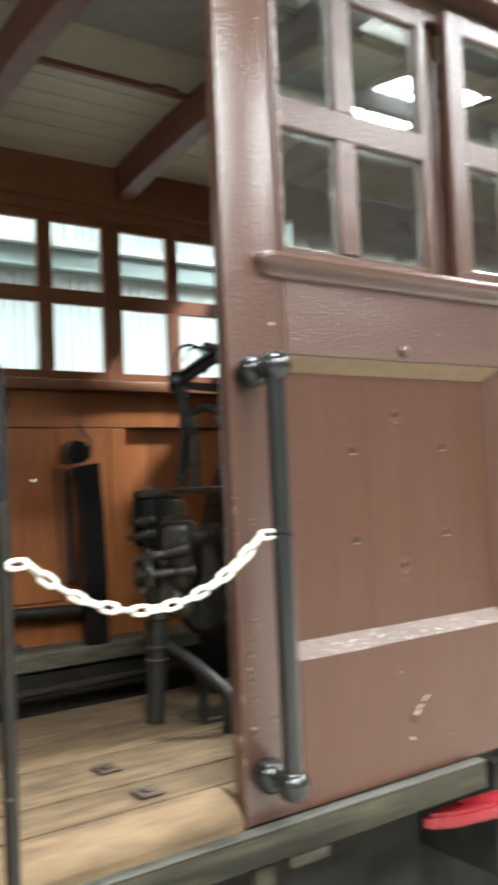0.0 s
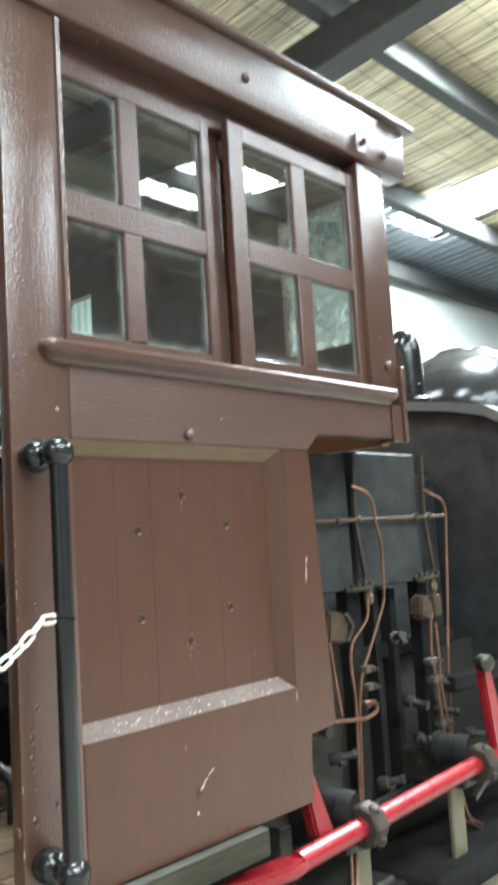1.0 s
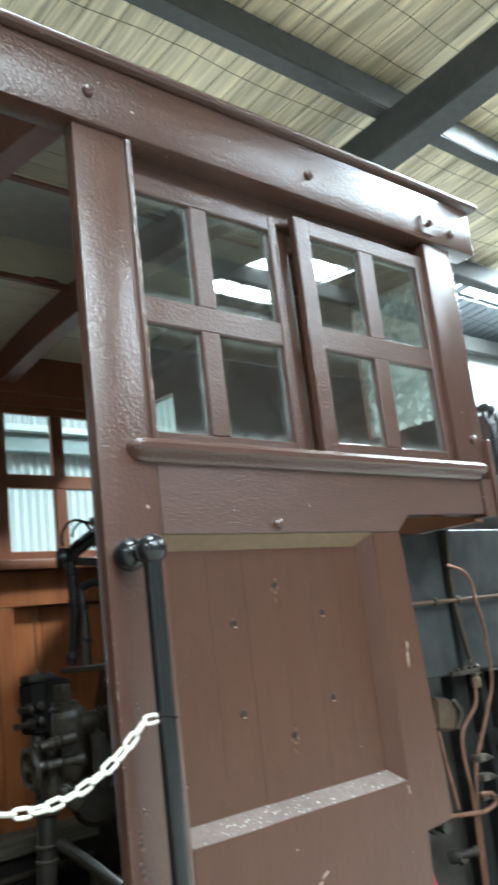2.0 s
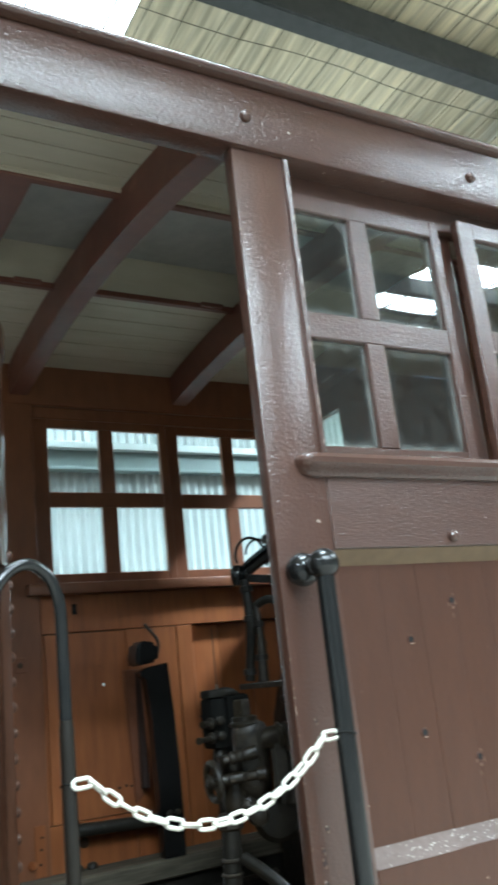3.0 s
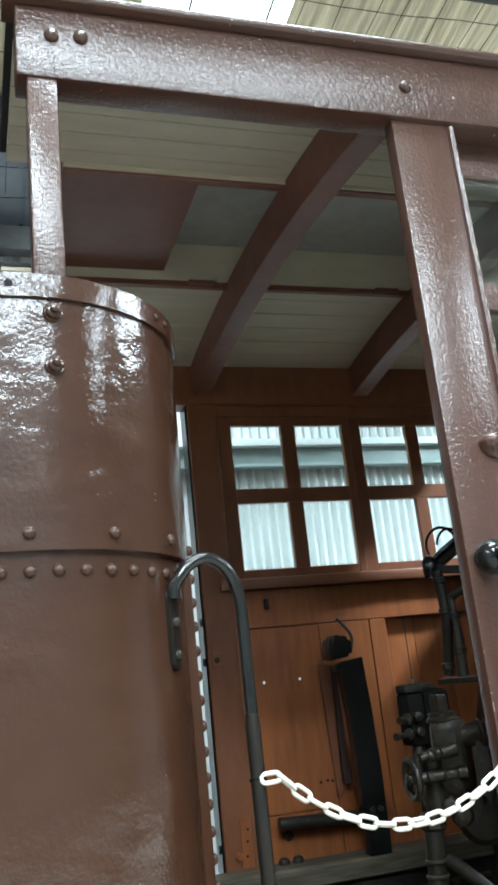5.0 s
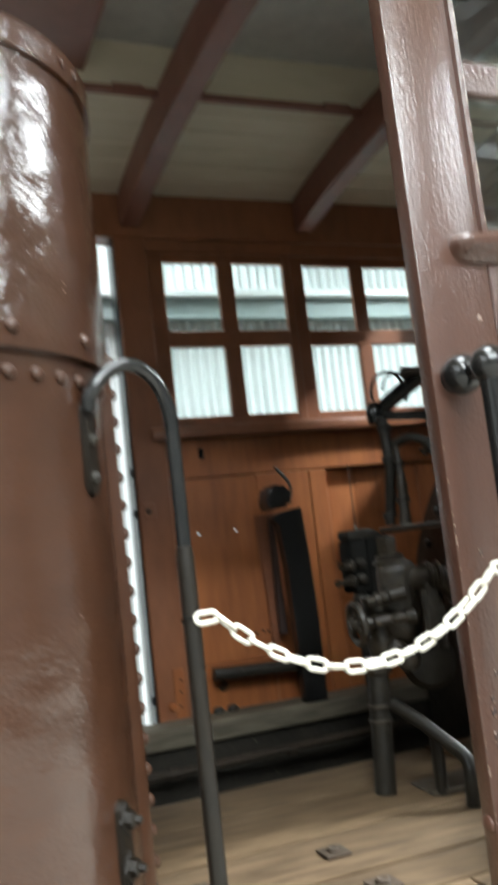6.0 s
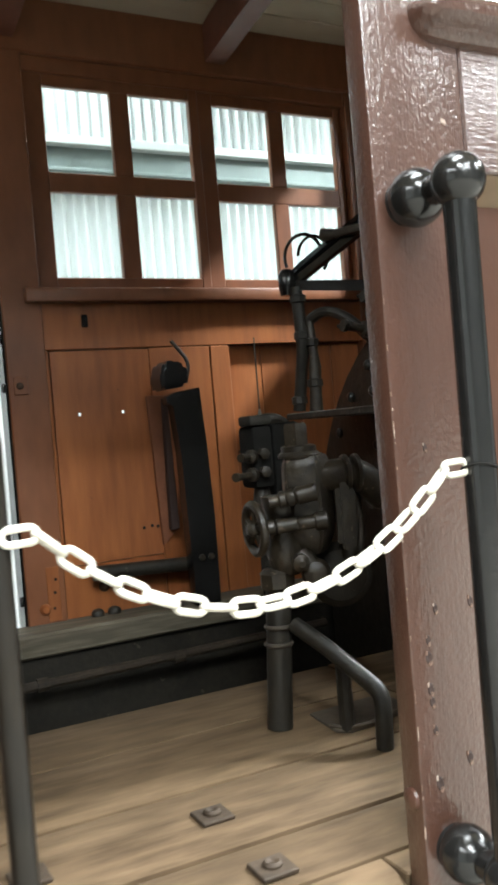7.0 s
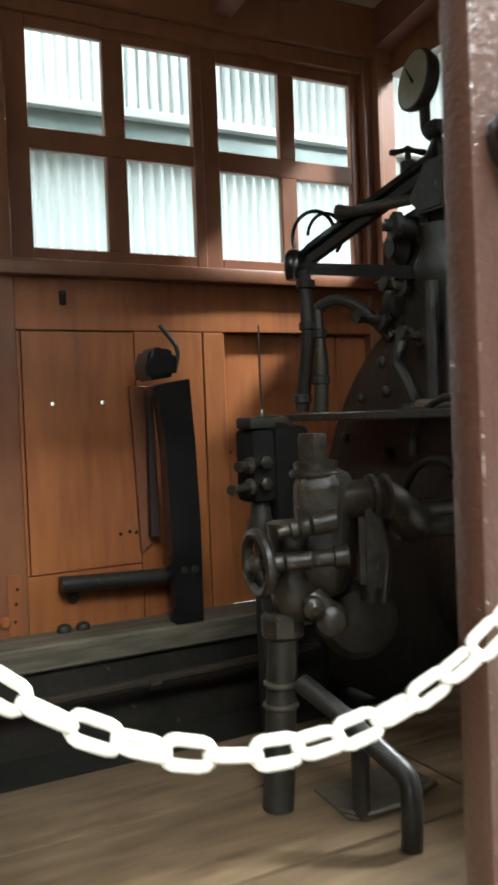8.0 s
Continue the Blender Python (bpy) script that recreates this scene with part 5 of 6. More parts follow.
part("union_nut", lathe(bmesh.new(), [(0.032, 0), (0.041, 0.008), (0.041, 0.04), (0.03, 0.05)], Matrix.Translation(iv(-0.046, 0, 1.275)), 8), grey_iron, inj)
part("lower_body", lathe(bmesh.new(), [(0.028, 0), (0.04, 0.02), (0.046, 0.05), (0.038, 0.09), (0.044, 0.13), (0.05, 0.18)], Matrix.Translation(iv(-0.02, 0, 1.31)), 14), grey_iron, inj)
bm = bmesh.new()                         # upright casting of eight uneven faces, drawn in at the shoulder and the foot
rings = []
for z, q in ((1.352, 0.55), (1.372, 0.80), (1.40, 0.97), (1.43, 1.0), (1.545, 1.0), (1.566, 0.95), (1.580, 0.80)):
    rings.append([bm.verts.new(iv(0.036 + q * u, 0.012 + q * v, z)) for u, v in ((-0.054, -0.018), (-0.046, -0.044), (-0.004, -0.060), (0.028, -0.056), (0.060, -0.012), (0.060, 0.03), (0.03, 0.055), (-0.04, 0.05))])
for a, b in zip(rings, rings[1:]):
    for k in range(8):
        bm.faces.new((a[k], a[(k + 1) % 8], b[(k + 1) % 8], b[k]))
bm.faces.new(rings[0][::-1]), bm.faces.new(rings[-1])
bmesh.ops.bevel(bm, geom=bm.edges[:], offset=0.004, segments=2, affect="EDGES")
part("body", bm, grey_iron, inj)
bm = prism(bmesh.new(), [(0.10, 1.36), (0.135, 1.35), (0.145, 1.38), (0.145, 1.50), (0.12, 1.535), (0.10, 1.53)], "y", -0.02, 0.05, 0.012, 2)
bmesh.ops.transform(bm, matrix=INJ, verts=bm.verts)
part("side_chamber", bm, grey_iron, inj)
part("drain_elbow", tube(bmesh.new(), bend([iv(0.01, -0.02, 1.355), iv(0.035, -0.035, 1.325), iv(0.05, -0.03, 1.29)], 0.02), 0.024, 12), grey_iron, inj)
part("cap_flange", lathe(bmesh.new(), [(0.048, 0), (0.050, 0.006), (0.046, 0.012), (0.041, 0.014), (0.041, 0.026), (0.03, 0.03)], Matrix.Translation(iv(0.026, 0.005, 1.573)), 18), grey_iron, inj)
part("cap", lathe(bmesh.new(), [(0.030, 0), (0.030, 0.045), (0.026, 0.052)], Matrix.Translation(iv(0.022, 0, 1.60)), 6), grey_iron, inj)
part("gland", lathe(bmesh.new(), [(0.011, 0), (0.011, 0.02), (0.019, 0.024), (0.019, 0.036), (0.015, 0.038), (0.019, 0.044), (0.019, 0.056), (0.015, 0.058), (0.02, 0.064), (0.02, 0.105)],
     along(iv(-0.050, -0.075, 1.482), iway(1, 0.05, 0.16)), 12), grey_iron, inj)
wheel_m = along(iv(-0.086, -0.05, 1.424), iway(1, 0.42, 0.05))
wheel = part("handwheel", tube(bmesh.new(), [wheel_m @ Vector((0.054 * math.cos(t), 0.054 * math.sin(t), 0)) for t in np.linspace(0, 2 * math.pi, 29)[:-1]], 0.0105, 8, closed=True), grey_iron, inj)
part("hub", lathe(bmesh.new(), [(0.008, -0.02), (0.016, -0.012), (0.018, 0.01), (0.012, 0.02)], wheel_m, 12), grey_iron, wheel)
for t in np.linspace(0.4, 0.4 + 2 * math.pi, 6)[:-1]:
    part("spoke", tube(bmesh.new(), [wheel_m @ Vector((0.012 * math.cos(t), 0.012 * math.sin(t), 0)), wheel_m @ Vector((0.055 * math.cos(t), 0.055 * math.sin(t), 0))], 0.006, 6), grey_iron, wheel)
part("spindle", lathe(bmesh.new(), [(0.010, 0), (0.010, 0.02), (0.017, 0.022), (0.017, 0.036), (0.013, 0.038), (0.017, 0.042), (0.017, 0.085), (0.013, 0.09), (0.015, 0.094), (0.015, 0.125), (0.021, 0.128), (0.021, 0.152), (0.012, 0.156)],
     along(iv(-0.078, -0.062, 1.424), iway(1, 0.02, 0.06)), 14), grey_iron, inj)
part("side_cap", lathe(bmesh.new(), [(0.03, 0), (0.033, 0.015), (0.033, 0.04), (0.026, 0.055), (0.012, 0.062)], along(iv(0.045, 0.0, 1.310), iway(-0.1, -1, 0.1)), 14), grey_iron, inj)
part("oil_cup", lathe(bmesh.new(), [(0.012, 0), (0.02, 0.01), (0.02, 0.03), (0.008, 0.04)], along(iv(0.005, -0.04, 1.345), iway(0.2, -1, -0.1)), 10), grey_iron, inj)
part("round_cover", lathe(bmesh.new(), [(0.075, 0), (0.078, 0.02), (0.06, 0.04), (0.02, 0.045)], along(iv(0.10, 0.08, 1.29), iway(0.1, -1, 0)), 22), dark_iron, inj)
part("steam_pipe", tube(bmesh.new(), bend([iv(0.06, 0.0, 1.525), iv(0.16, 0.02, 1.53), iv(0.21, 0.05, 1.47), iv(0.26, 0.30, 1.45), (2.44, 2.78, 1.45)], 0.05), 0.036, 14), grey_iron, inj)
for u in (0.12, 0.145):
    part("pipe_ring", lathe(bmesh.new(), [(0.037, 0), (0.044, 0.004), (0.044, 0.012), (0.037, 0.016)], along(iv(u, 0.012, 1.528), iway(1, 0.2, 0)), 16), grey_iron, inj)
part("branch", tube(bmesh.new(), bend([iv(0.13, 0.05, 1.50), iv(0.14, 0.05, 1.40), iv(0.13, 0.06, 1.33)], 0.03), 0.03, 12), grey_iron, inj)
part("side_pipe", tube(bmesh.new(), [iv(0.19, 0.10, 1.455), iv(0.45, 0.2, 1.45)], 0.022, 10), grey_iron, inj)
part("hoop", tube(bmesh.new(), [(2.30, 3.10 + 0.17 * math.cos(a), 1.38 + 0.17 * math.sin(a)) for a in np.linspace(0.2, math.pi, 14)], 0.013, 10), dark_iron, inj)
part("overflow_pipe", tube(bmesh.new(), bend([(1.49, 2.55, 1.20), (1.52, 2.47, 1.16), (1.575, 2.35, 1.075), (1.565, 2.335, 1.03), (1.562, 2.335, FLOOR)], 0.035), 0.0185, 12), dark_iron, inj)
part("rear_leg", tube(bmesh.new(), [(1.565, 2.48, 1.12), (1.56, 2.47, FLOOR)], 0.017, 10), dark_iron, inj)

lub = thing("lubricator", (1.74, 3.15, 0.60), "small dark iron lubricator block with spindle cocks", "lubricator")
part("body", slab(1.708, 1.775, 3.10, 3.20, 1.47, 1.655, 0.014, 2), dull_black, lub)
part("cap", slab(1.70, 1.775, 3.095, 3.175, 1.655, 1.685, 0.008, 2), soot, lub)
part("column", slab(1.79, 1.90, 3.13, 3.24, 1.30, 1.66, 0.02, 2), dull_black, lub)
part("arm", tube(bmesh.new(), bend([(1.76, 3.16, 1.668), (1.83, 3.16, 1.672), (1.89, 3.18, 1.62), (1.90, 3.2, 1.50)], 0.04), 0.020, 8), dark_iron, lub)
for z, out in ((1.565, 0.055), (1.512, 0.09)):
    cock = part("cock", lathe(bmesh.new(), [(0.016, 0), (0.021, 0.008), (0.021, 0.022), (0.010, 0.028), (0.010, out), (0.013, out + 0.004), (0.013, out + 0.016)], along((1.712, 3.11, z), (-0.85, -0.5, 0.0)), 10), grey_iron, lub)
    part("nut", lathe(bmesh.new(), [(0.017, 0), (0.017, 0.02), (0.010, 0.024)], along((1.735, 3.10, z + 0.006), (0, -1, 0)), 6), grey_iron, cock)
part("bracket", lathe(bmesh.new(), [(0.035, 0), (0.04, 0.02), (0.028, 0.06), (0.022, 0.10)], Matrix.Translation((1.745, 3.14, 1.37)), 12), dark_iron, lub)
part("feed_rod", tube(bmesh.new(), [(1.765, 3.15, 1.68), (1.768, 3.155, 1.92)], 0.0022, 6), dark_iron, lub)
part("drip_nozzle", lathe(bmesh.new(), [(0.004, 0), (0.006, 0.006), (0.003, 0.02)], Matrix.Translation((1.765, 3.15, 1.684)), 8), steel, lub)
part("stand", slab(1.735, 1.775, 3.13, 3.17, 0.60, 1.475, 0.006), soot, lub)
pedal = thing("floor_plate", (1.6, 2.53, FLOOR), "thin worn iron plate lying on the planks", "plate")
part("plate", prism(bmesh.new(), [(1.545, 2.61), (1.532, 2.475), (1.556, 2.452), (1.64, 2.455), (1.76, 2.50), (1.76, 2.62)], "z", FLOOR - 0.001, FLOOR + 0.006, 0.002), floor_iron, pedal)
part("rolled_edge", tube(bmesh.new(), bend([(1.535, 2.50, FLOOR + 0.008), (1.556, 2.455, FLOOR + 0.009), (1.64, 2.456, FLOOR + 0.009), (1.75, 2.50, FLOOR + 0.008)], 0.03), 0.006, 6), floor_iron, pedal)

# ---------------------------------------------------------------- outside, ahead of the cab
boiler = thing("locomotive_boiler", (3.4, 3.0, 0.5), "sooty black boiler with faded cladding sheets and hangers", "boiler")
part("firebox_side", slab(3.03, 4.2, 2.42, 3.6, 0.5, 2.0, 0.05, 3), plate_black, boiler)
for x0, x1, z1 in ((2.40, 2.985, 2.04), (3.02, 3.505, 2.055)):
    c = part("cladding_sheet", slab(x0, x1, 2.115, 2.165, 1.50, z1, 0.006), plate_black, boiler)
    part("hanger_strip", tube(bmesh.new(), bend([(x1 + 0.024, 2.095, z1 + 0.004), (x1 + 0.004, 2.095, 1.78), (x1 + 0.036, 2.09, 1.58), (x1 + 0.052, 2.09, 1.51)], 0.1), 0.0115, 4), hanger_brown, c)
    # near-black pieces below put the dark void behind the pipes into colour
    part("hanger", slab(x1 - 0.06, x1 + 0.01, 2.11, 2.17, 0.62, 1.50, 0.006), dull_black, c)
    part("lower_sheet", slab(x0, x1 - 0.12, 2.25, 2.30, 0.62, 1.50, 0.004), dull_black, c)
    for k in range(3):
        part("slat", slab(x0 + 0.06 + 0.13 * k, x0 + 0.10 + 0.13 * k, 2.19, 2.25, 0.62, 1.48, 0.004), dull_black, c)
rod = thing("cross_rod", (3.0, 2.09, 1.79), "thin iron rod joining the cladding panels", "rod")
part("rod", tube(bmesh.new(), [(2.5, 2.09, 1.775), (3.68, 2.09, 1.776)], 0.0075, 8), rust, rod)
for x in (2.86, 3.0, 3.42, 3.53):
    part("clip", lathe(bmesh.new(), [(0.013, 0), (0.017, 0.006), (0.017, 0.018), (0.012, 0.024)], along((x, 2.09, 1.775), (1, 0, 0)), 8), hanger_brown, rod)
def union(p, parent, r=0.020):
    """A hexagon union with a collar at each end."""
    part("union", lathe(bmesh.new(), [(r * 0.6, 0), (r * 0.8, 0.006), (r, 0.010), (r, 0.034), (r * 0.75, 0.040), (r * 0.75, 0.052), (r * 0.5, 0.056)], Matrix.Translation(p), 6), brass, parent)


def clamp_block(x, z, parent, wide=0.034):
    """A small pipe clamp: two cheeks and the bolt through them."""
    c = part("clamp", slab(x - wide, x + wide, 2.045, 2.085, z - 0.012, z + 0.012, 0.004, 2), pale_nut, parent)
    part("bolt", lathe(bmesh.new(), [(0.010, 0), (0.010, 0.010), (0.005, 0.012), (0.005, 0.022)], along((x + wide * 0.6, 2.046, z), (0.2, -1, 0)), 6), pale_nut, c)


def flange_plate(x0, x1, z, parent):
    """A flange with rounded ends and four uneven studs."""
    m = (x0 + x1) / 2
    part("flange", prism(bmesh.new(), [(x0, 2.065), (x0 + 0.02, 2.045), (m, 2.035), (x1 - 0.02, 2.045), (x1, 2.065), (x1 - 0.02, 2.092), (x0 + 0.02, 2.092)], "z", z, z + 0.016, 0.004, 2), hanger_brown, parent)
    for k in range(4):
        h = 0.018 + 0.008 * ((k * 7) % 3)
        part("stud", lathe(bmesh.new(), [(0.012, 0), (0.012, 0.011), (0.006, 0.013), (0.006, h)], along((x0 + 0.025 + k * (x1 - x0 - 0.05) / 3, 2.055, z + 0.015), (0.1 - 0.06 * k, -0.1, 1)), 6), hanger_brown, parent)


lp = thing("copper_pipe", (2.90, 2.07, 0.70), "pair of bent copper lubrication pipes with brass union", "pipe", "copper pipes")
part("pipe_run", tube(bmesh.new(), bend([(2.972, 2.085, 1.911), (3.053, 2.07, 1.887), (3.095, 2.07, 1.84), (3.100, 2.07, 1.76), (3.128, 2.07, 1.68), (3.123, 2.07, 1.45), (2.995, 2.07, 1.27), (2.925, 2.07, 1.18), (2.895, 2.07, 1.04), (2.872, 2.07, 0.70)], 0.05), 0.0064, 8), copper, lp)
part("pipe_run", tube(bmesh.new(), bend([(2.998, 2.065, 1.47), (2.985, 2.06, 1.39), (2.856, 2.06, 1.305), (2.849, 2.06, 1.22), (2.866, 2.06, 1.10), (2.844, 2.06, 0.73)], 0.045), 0.0062, 8), copper, lp)
part("loop", tube(bmesh.new(), bend([(2.69, 2.045, 1.053), (2.90, 2.04, 1.026), (2.968, 2.035, 1.043), (2.955, 2.035, 1.082), (2.895, 2.045, 1.083)], 0.025), 0.0075, 8), copper, lp)
union((3.012, 2.07, 1.442), lp)
flange_plate(2.862, 3.035, 1.500, lp)
for x, z in ((2.955, 1.200), (2.962, 1.132), (2.938, 1.070)):
    clamp_block(x, z, lp, 0.026)
boxed = part("oil_box", prism(bmesh.new(), [(2.695, 1.335), (2.71, 1.445), (2.795, 1.432), (2.826, 1.395), (2.826, 1.325), (2.79, 1.318)], "y", 2.035, 2.10, 0.009, 2), box_tan, lp)
part("yoke", tube(bmesh.new(), bend([(2.80, 2.03, 1.425), (2.835, 2.025, 1.375), (2.80, 2.03, 1.325)], 0.02), 0.008, 8), hanger_brown, boxed)
part("drip_spout", tube(bmesh.new(), [(2.715, 2.05, 1.33), (2.735, 2.05, 1.20), (2.76, 2.05, 1.06)], 0.006, 8), copper, lp)
lp = thing("copper_pipe", (3.55, 2.07, 0.40), "three bent copper lubrication pipes with splayed tails", "pipe", "copper pipes")
part("pipe_run", tube(bmesh.new(), bend([(3.508, 2.085, 1.897), (3.640, 2.07, 1.850), (3.664, 2.07, 1.80), (3.652, 2.07, 1.70), (3.612, 2.07, 1.39), (3.565, 2.07, 1.087), (3.552, 2.07, 0.70), (3.617, 2.06, 0.466), (3.747, 2.05, 0.40)], 0.05), 0.0064, 8), copper, lp)
part("pipe_run", tube(bmesh.new(), bend([(3.488, 2.06, 1.47), (3.501, 2.055, 1.395), (3.433, 2.055, 1.345), (3.420, 2.055, 1.18), (3.444, 2.055, 1.06), (3.470, 2.055, 0.83), (3.518, 2.055, 0.58), (3.554, 2.05, 0.478), (3.687, 2.04, 0.405)], 0.04), 0.0062, 8), copper, lp)
part("pipe_run", tube(bmesh.new(), bend([(3.455, 2.045, 1.32), (3.462, 2.045, 1.18), (3.455, 2.045, 1.06), (3.50, 2.045, 0.85), (3.535, 2.045, 0.60), (3.60, 2.04, 0.45), (3.70, 2.03, 0.40)], 0.04), 0.0058, 8), copper, lp)
union((3.488, 2.06, 1.45), lp, 0.017)
flange_plate(3.356, 3.540, 1.505, lp)
for x, z in ((3.430, 1.163), (3.446, 1.084), (3.480, 0.896)):
    clamp_block(x, z, lp, 0.036)
boxed = part("oil_box", prism(bmesh.new(), [(3.335, 1.36), (3.345, 1.435), (3.40, 1.448), (3.435, 1.40), (3.43, 1.352), (3.39, 1.335)], "y", 2.035, 2.10, 0.009, 2), box_tan, lp)
part("side_lug", slab(3.455, 3.515, 2.04, 2.09, 1.345, 1.435, 0.010, 2), box_tan, boxed)
part("handle", tube(bmesh.new(), [(3.46, 2.045, 1.08), (3.53, 2.03, 1.045), (3.585, 2.02, 1.035)], [0.008, 0.010, 0.012], 8), pale_nut, lp)
drain = thing("drain_pipes", (2.55, 1.84, 0.45), "cut copper drain pipe ends below the shaft", "pipe")
for k, (p, q) in enumerate((((2.60, 1.93, 0.72), (2.44, 1.84, 0.44)), ((2.61, 1.925, 0.66), (2.475, 1.835, 0.47)), ((2.62, 1.93, 0.70), (2.50, 1.85, 0.52)))):
    part("pipe_run", tube(bmesh.new(), [p, Vector(p).lerp(Vector(q), 0.5) + Vector((0.015, 0, 0.01 * k)), q], 0.0065, 8), copper, drain)
for x, z in ((2.75, 0.90), (2.86, 0.72), (3.28, 1.02), (3.36, 0.86), (3.22, 1.28), (3.7, 0.66), (3.75, 0.80), (2.68, 1.02), (3.05, 0.74), (3.5, 0.95)):
    fit_ = thing("pipe_fitting", (x, 2.08, z), "greasy iron pipe fitting under the footplate", "fitting", "underframe fittings")
    part("body", lathe(bmesh.new(), [(0.020, 0), (0.025, 0.01), (0.025, 0.04), (0.014, 0.046), (0.014, 0.09), (0.018, 0.093), (0.018, 0.11)], along((x, 2.12, z), (rng.uniform(-1, 1), -1, rng.uniform(-0.3, 0.3))), 10), dark_iron, fit_)
    part("nut", lathe(bmesh.new(), [(0.014, 0), (0.014, 0.018), (0.008, 0.022), (0.008, 0.032)], along((x + 0.02, 2.085, z - 0.015), (1, -0.4, 0)), 6), hanger_brown, fit_)
for x0, x1, z, y in ((2.4, 3.9, 1.18, 2.22), (3.5, 6.0, 1.02, 2.0), (2.4, 4.0, 0.60, 2.1)):
    b = thing("frame_bar", (x0, y, z), "dark iron frame bar of the engine", "frame bar", "frame bars")
    part("bar", slab(x0, x1, y, y + 0.06, z, z + 0.07, 0.006), dull_black, b)

# plate frame under the boiler, and a leaf spring over an axle
plate_frame = thing("engine_frame", (3.0, 2.33, 0.1), "dark greasy plate frame under the engine", "engine frame")
part("plate", slab(2.45, 9.0, 2.32, 2.36, 0.0, 1.15, 0.004), soot, plate_frame)
part("plate", slab(-2.55, 2.45, 2.32, 2.36, 0.0, 0.60, 0.004), soot, plate_frame)
part("plate", slab(-2.55, 9.0, 3.60, 3.64, 0.0, 0.52, 0.004), soot, plate_frame)
part("stretcher", slab(2.3, 2.36, 1.98, 2.32, 0.45, 0.80, 0.004), soot, plate_frame)
part("running_board", slab(3.07, 8.0, 1.885, 2.32, 0.29, 0.415, 0.04, 4), dull_black, plate_frame)
part("valance", slab(3.05, 8.0, 1.925, 1.945, 0.02, 0.289, 0.003), cream_plate, plate_frame, "dull cream painted plate with round holes")
for k in range(8):
    # black discs paint the dark inside the round holes
    part("hole", lathe(bmesh.new(), [(0.036, 0), (0.036, 0.003), (0.02, 0.0035)], along((3.20 + 0.26 * k, 1.925, 0.225), (0, -1, 0)), 18), hole_gap_black, plate_frame)
for x in (2.645, 3.31):
    part("hanger_plate", slab(x, x + 0.095, 1.95, 1.975, 0.366, 0.72, 0.006), cream_plate, plate_frame, "tan stained hanger plate")
part("pad", slab(2.80, 3.0, 1.98, 2.14, 0.30, 0.425, 0.012, 2), dull_black, plate_frame)
part("pad_cap", slab(2.83, 2.95, 2.0, 2.10, 0.425, 0.455, 0.008), dark_iron, plate_frame)
spring = thing("leaf_spring", (3.9, 2.0, 0.56), "dark iron leaf spring on the engine frame", "spring")
for k in range(4):
    part("leaf", tube(bmesh.new(), [(3.95 + dx * (0.38 - 0.06 * k), 2.0, 0.66 + 0.028 * k - 0.09 * dx * dx) for dx in np.linspace(-1, 1, 9)], 0.016, 4), dark_iron, spring)
part("buckle", slab(3.90, 4.0, 1.95, 2.05, 0.56, 0.80, 0.008), dark_iron, spring)

# red reversing shaft with its arms
shaft = thing("reversing_shaft", (2.9, 1.86, 0.75), "bright red painted reversing shaft in iron bearings", "shaft")
part("shaft", tube(bmesh.new(), [(2.24, 1.86, 0.741), (4.4, 1.86, 0.805)], 0.034, 20), red_paint, shaft)
part("fork", prism(bmesh.new(), [(1.90, 1.905), (1.99, 1.855), (2.19, 1.815), (2.26, 1.828), (2.26, 1.895), (2.19, 1.905), (2.02, 1.925)], "z", 0.716, 0.760, 0.010, 2), red_paint, shaft)
part("arm", prism(bmesh.new(), [(2.37, 0.77), (2.46, 0.77), (2.345, 1.04), (2.30, 1.04)], "y", 1.88, 1.93, 0.008, 2), red_paint, shaft)
part("arm", prism(bmesh.new(), [(3.49, 0.81), (3.60, 0.81), (3.49, 1.18), (3.43, 1.18)], "y", 1.83, 1.87, 0.008, 2), red_paint, shaft)
part("arm_pin", lathe(bmesh.new(), [(0.03, 0), (0.035, 0.01), (0.035, 0.05), (0.02, 0.06)], along((3.45, 1.85, 1.165), (-0.4, -1, 0)), 12), grey_iron, shaft)
for x in (2.60, 3.39):
    z = 0.741 + (x - 2.24) * 0.0296
    brg = part("bearing", lathe(bmesh.new(), [(0.066, 0), (0.074, 0.01), (0.074, 0.06), (0.055, 0.07)], along((x - 0.03, 1.86, z), (1, 0, 0.03)), 8), hanger_brown, shaft)
    part("hub", lathe(bmesh.new(), [(0.06, 0), (0.065, 0.01), (0.065, 0.05), (0.06, 0.055), (0.06, 0.11), (0.065, 0.115), (0.065, 0.14)], along((x - 0.02, 1.89, z + 0.045), (-0.25, 1, 0.1)), 16), dull_black, brg)
    for a in range(4):
        t = a * math.pi / 2 + 0.6
        part("lug", lathe(bmesh.new(), [(0.020, 0), (0.020, 0.022), (0.012, 0.027)], along((x, 1.86 + 0.058 * math.cos(t), z + 0.058 * math.sin(t)), (-0.2, math.cos(t), math.sin(t))), 6), hanger_brown, brg)
    part("bracket", slab(x - 0.05, x + 0.05, 1.90, 2.2, z - 0.10, z + 0.04, 0.01), dark_iron, brg)

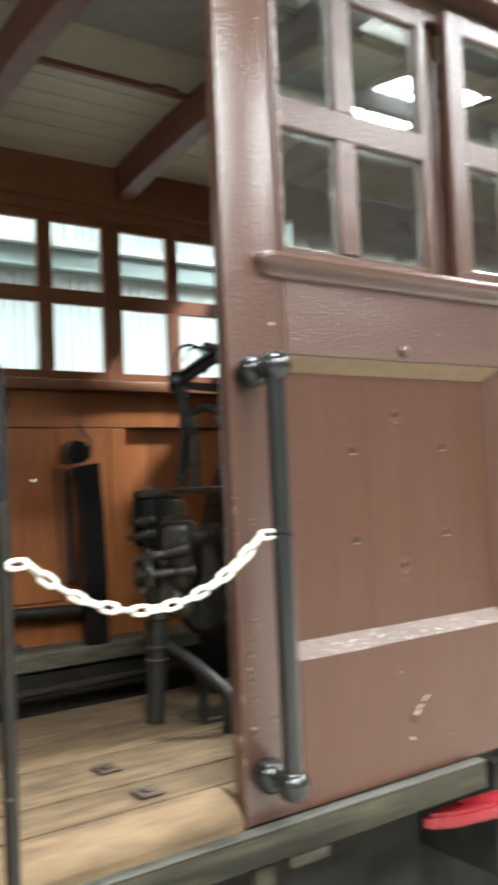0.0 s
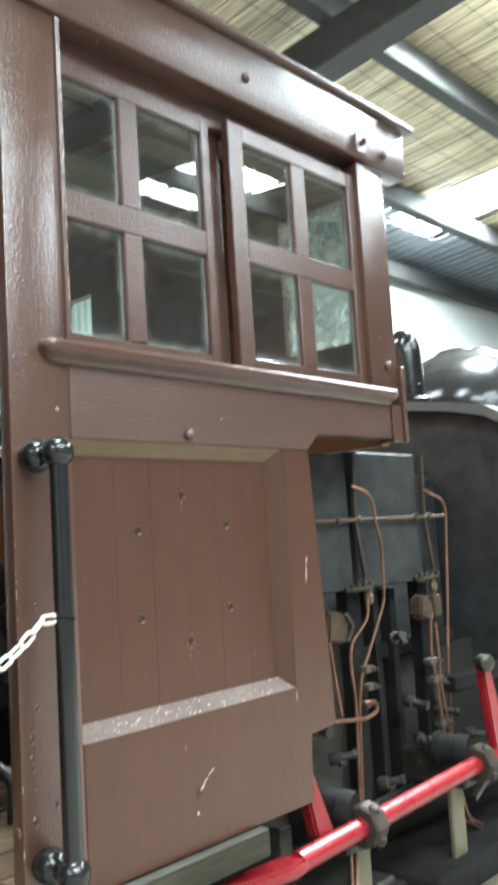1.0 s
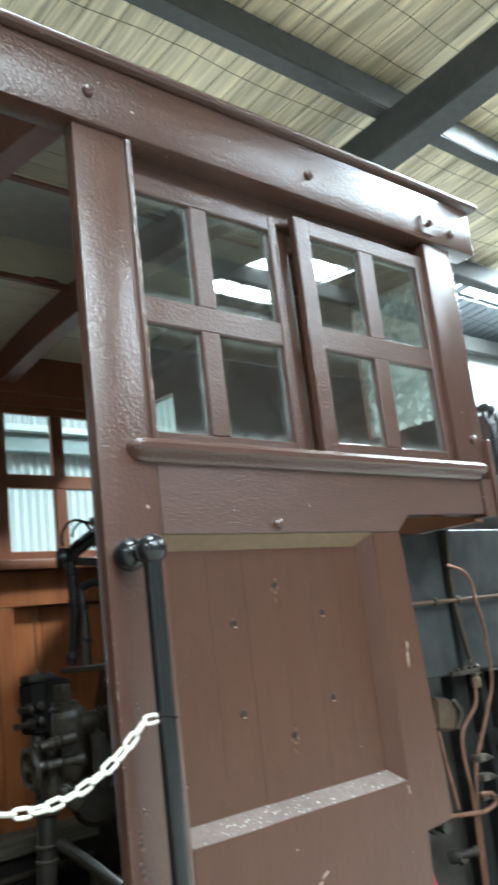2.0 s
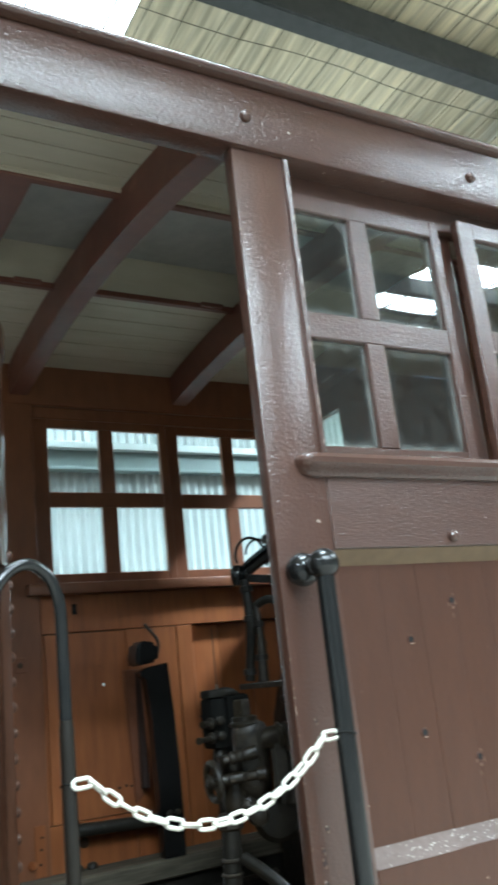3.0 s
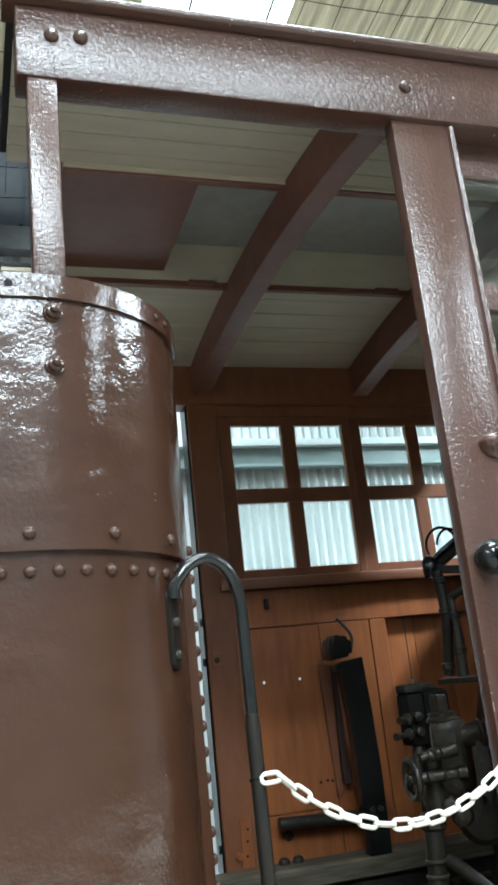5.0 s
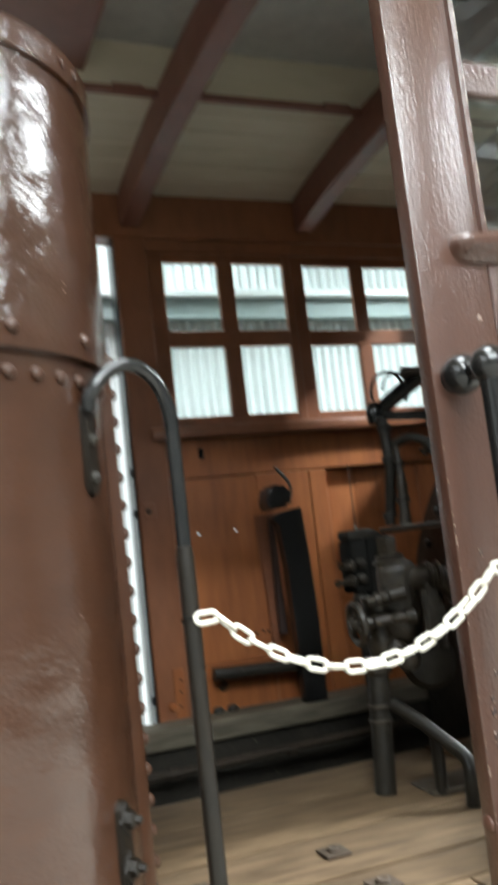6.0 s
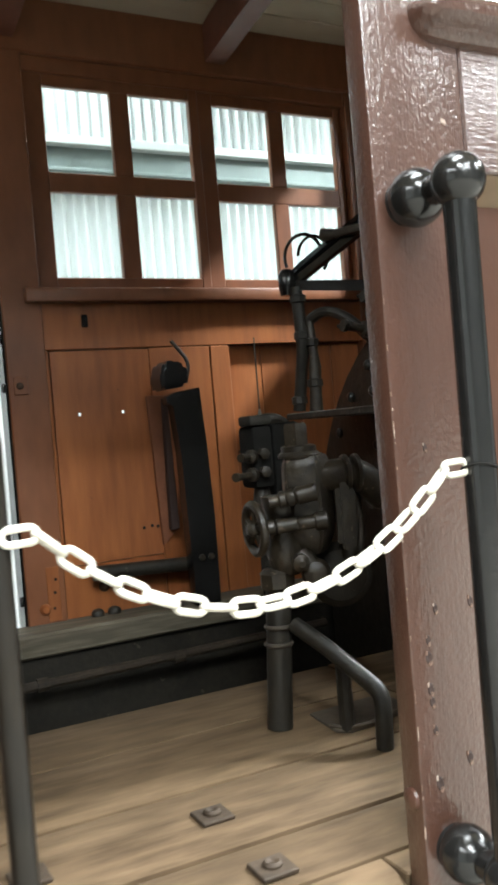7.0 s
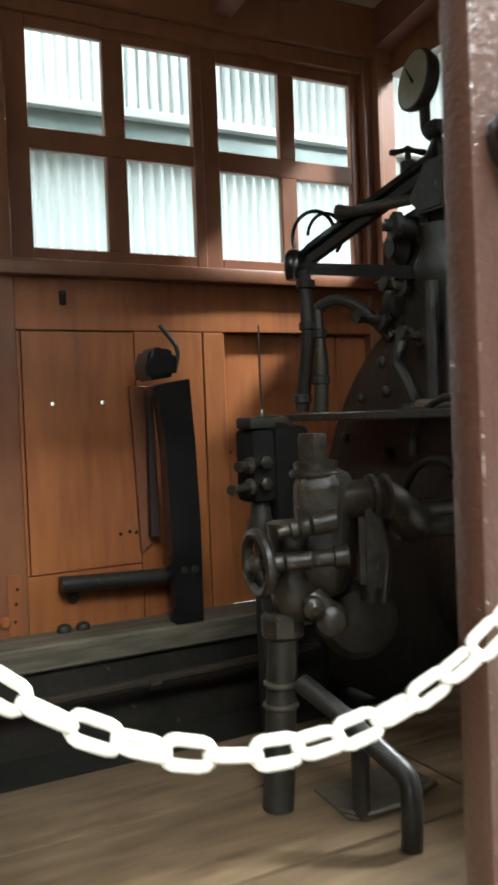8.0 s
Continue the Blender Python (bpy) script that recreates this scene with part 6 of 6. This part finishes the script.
# water tank ahead, with a rounded shoulder, and the boiler dome over it
tank2 = thing("front_tank", (4.6, 2.8, 0.9), "large black tank with rounded shoulder and worn rim", "water tank")
shoulder = [(1.93, 0.95), (1.93, 2.12), (1.95, 2.21), (2.0, 2.27), (2.10, 2.325), (2.3, 2.37), (2.55, 2.41), (3.4, 2.44), (3.4, 0.95)]
part("shell", prism(bmesh.new(), shoulder, "x", 4.25, 8.5, 0.0), plate_black, tank2)
rim = [(y, z) for y, z in shoulder[:-1]]
bm = bmesh.new()
inner = [(1.975, 0.95), (1.975, 2.11), (1.99, 2.18), (2.03, 2.23), (2.12, 2.28), (2.3, 2.325), (2.55, 2.365), (3.4, 2.395)]
prism(bm, [(y, z + 0.004) for y, z in rim] + inner[::-1], "x", 4.19, 4.262)
part("rim", bm, beam_paint, tank2, "grey worn rim plate")
dome = thing("boiler_dome", (6.2, 3.1, 2.4), "polished black steam dome", "dome")
part("cover", lathe(bmesh.new(), [(0.64, 0), (0.64, 0.14), (0.61, 0.27), (0.52, 0.40), (0.38, 0.51), (0.22, 0.575), (0.20, 0.60), (0.02, 0.615)], Matrix.Translation((6.0, 3.15, 2.42)), 36), black_iron, dome)
valve = thing("safety_valve", (4.40, 2.67, 2.42), "rounded black safety valve cover on the front tank", "safety valve")
part("cover", lathe(bmesh.new(), [(0.13, 0), (0.13, 0.03), (0.10, 0.05), (0.095, 0.30), (0.088, 0.36), (0.070, 0.41), (0.04, 0.44), (0.005, 0.45)], Matrix.Translation((4.40, 2.67, 2.42)), 24), black_iron, valve)
part("rim_band", lathe(bmesh.new(), [(0.096, 0.09), (0.102, 0.095), (0.102, 0.115), (0.096, 0.12)], Matrix.Translation((4.40, 2.67, 2.42)), 24), black_iron, valve)
part("seam_band", lathe(bmesh.new(), [(0.643, 0.06), (0.648, 0.065), (0.648, 0.085), (0.643, 0.09)], Matrix.Translation((6.0, 3.15, 2.42)), 36), black_iron, dome)
funnel = thing("chimney", (8.4, 3.2, 2.5), "dull grey locomotive chimney behind the dome", "chimney")
part("barrel", lathe(bmesh.new(), [(0.36, 0), (0.27, 0.12), (0.25, 0.5), (0.28, 0.95)], Matrix.Translation((8.6, 3.2, 2.42)), 28), eave_sheet, funnel)
part("lip", lathe(bmesh.new(), [(0.29, 0.93), (0.36, 0.96), (0.36, 1.04), (0.30, 1.08)], Matrix.Translation((8.6, 3.2, 2.42)), 28), eave_sheet, funnel)
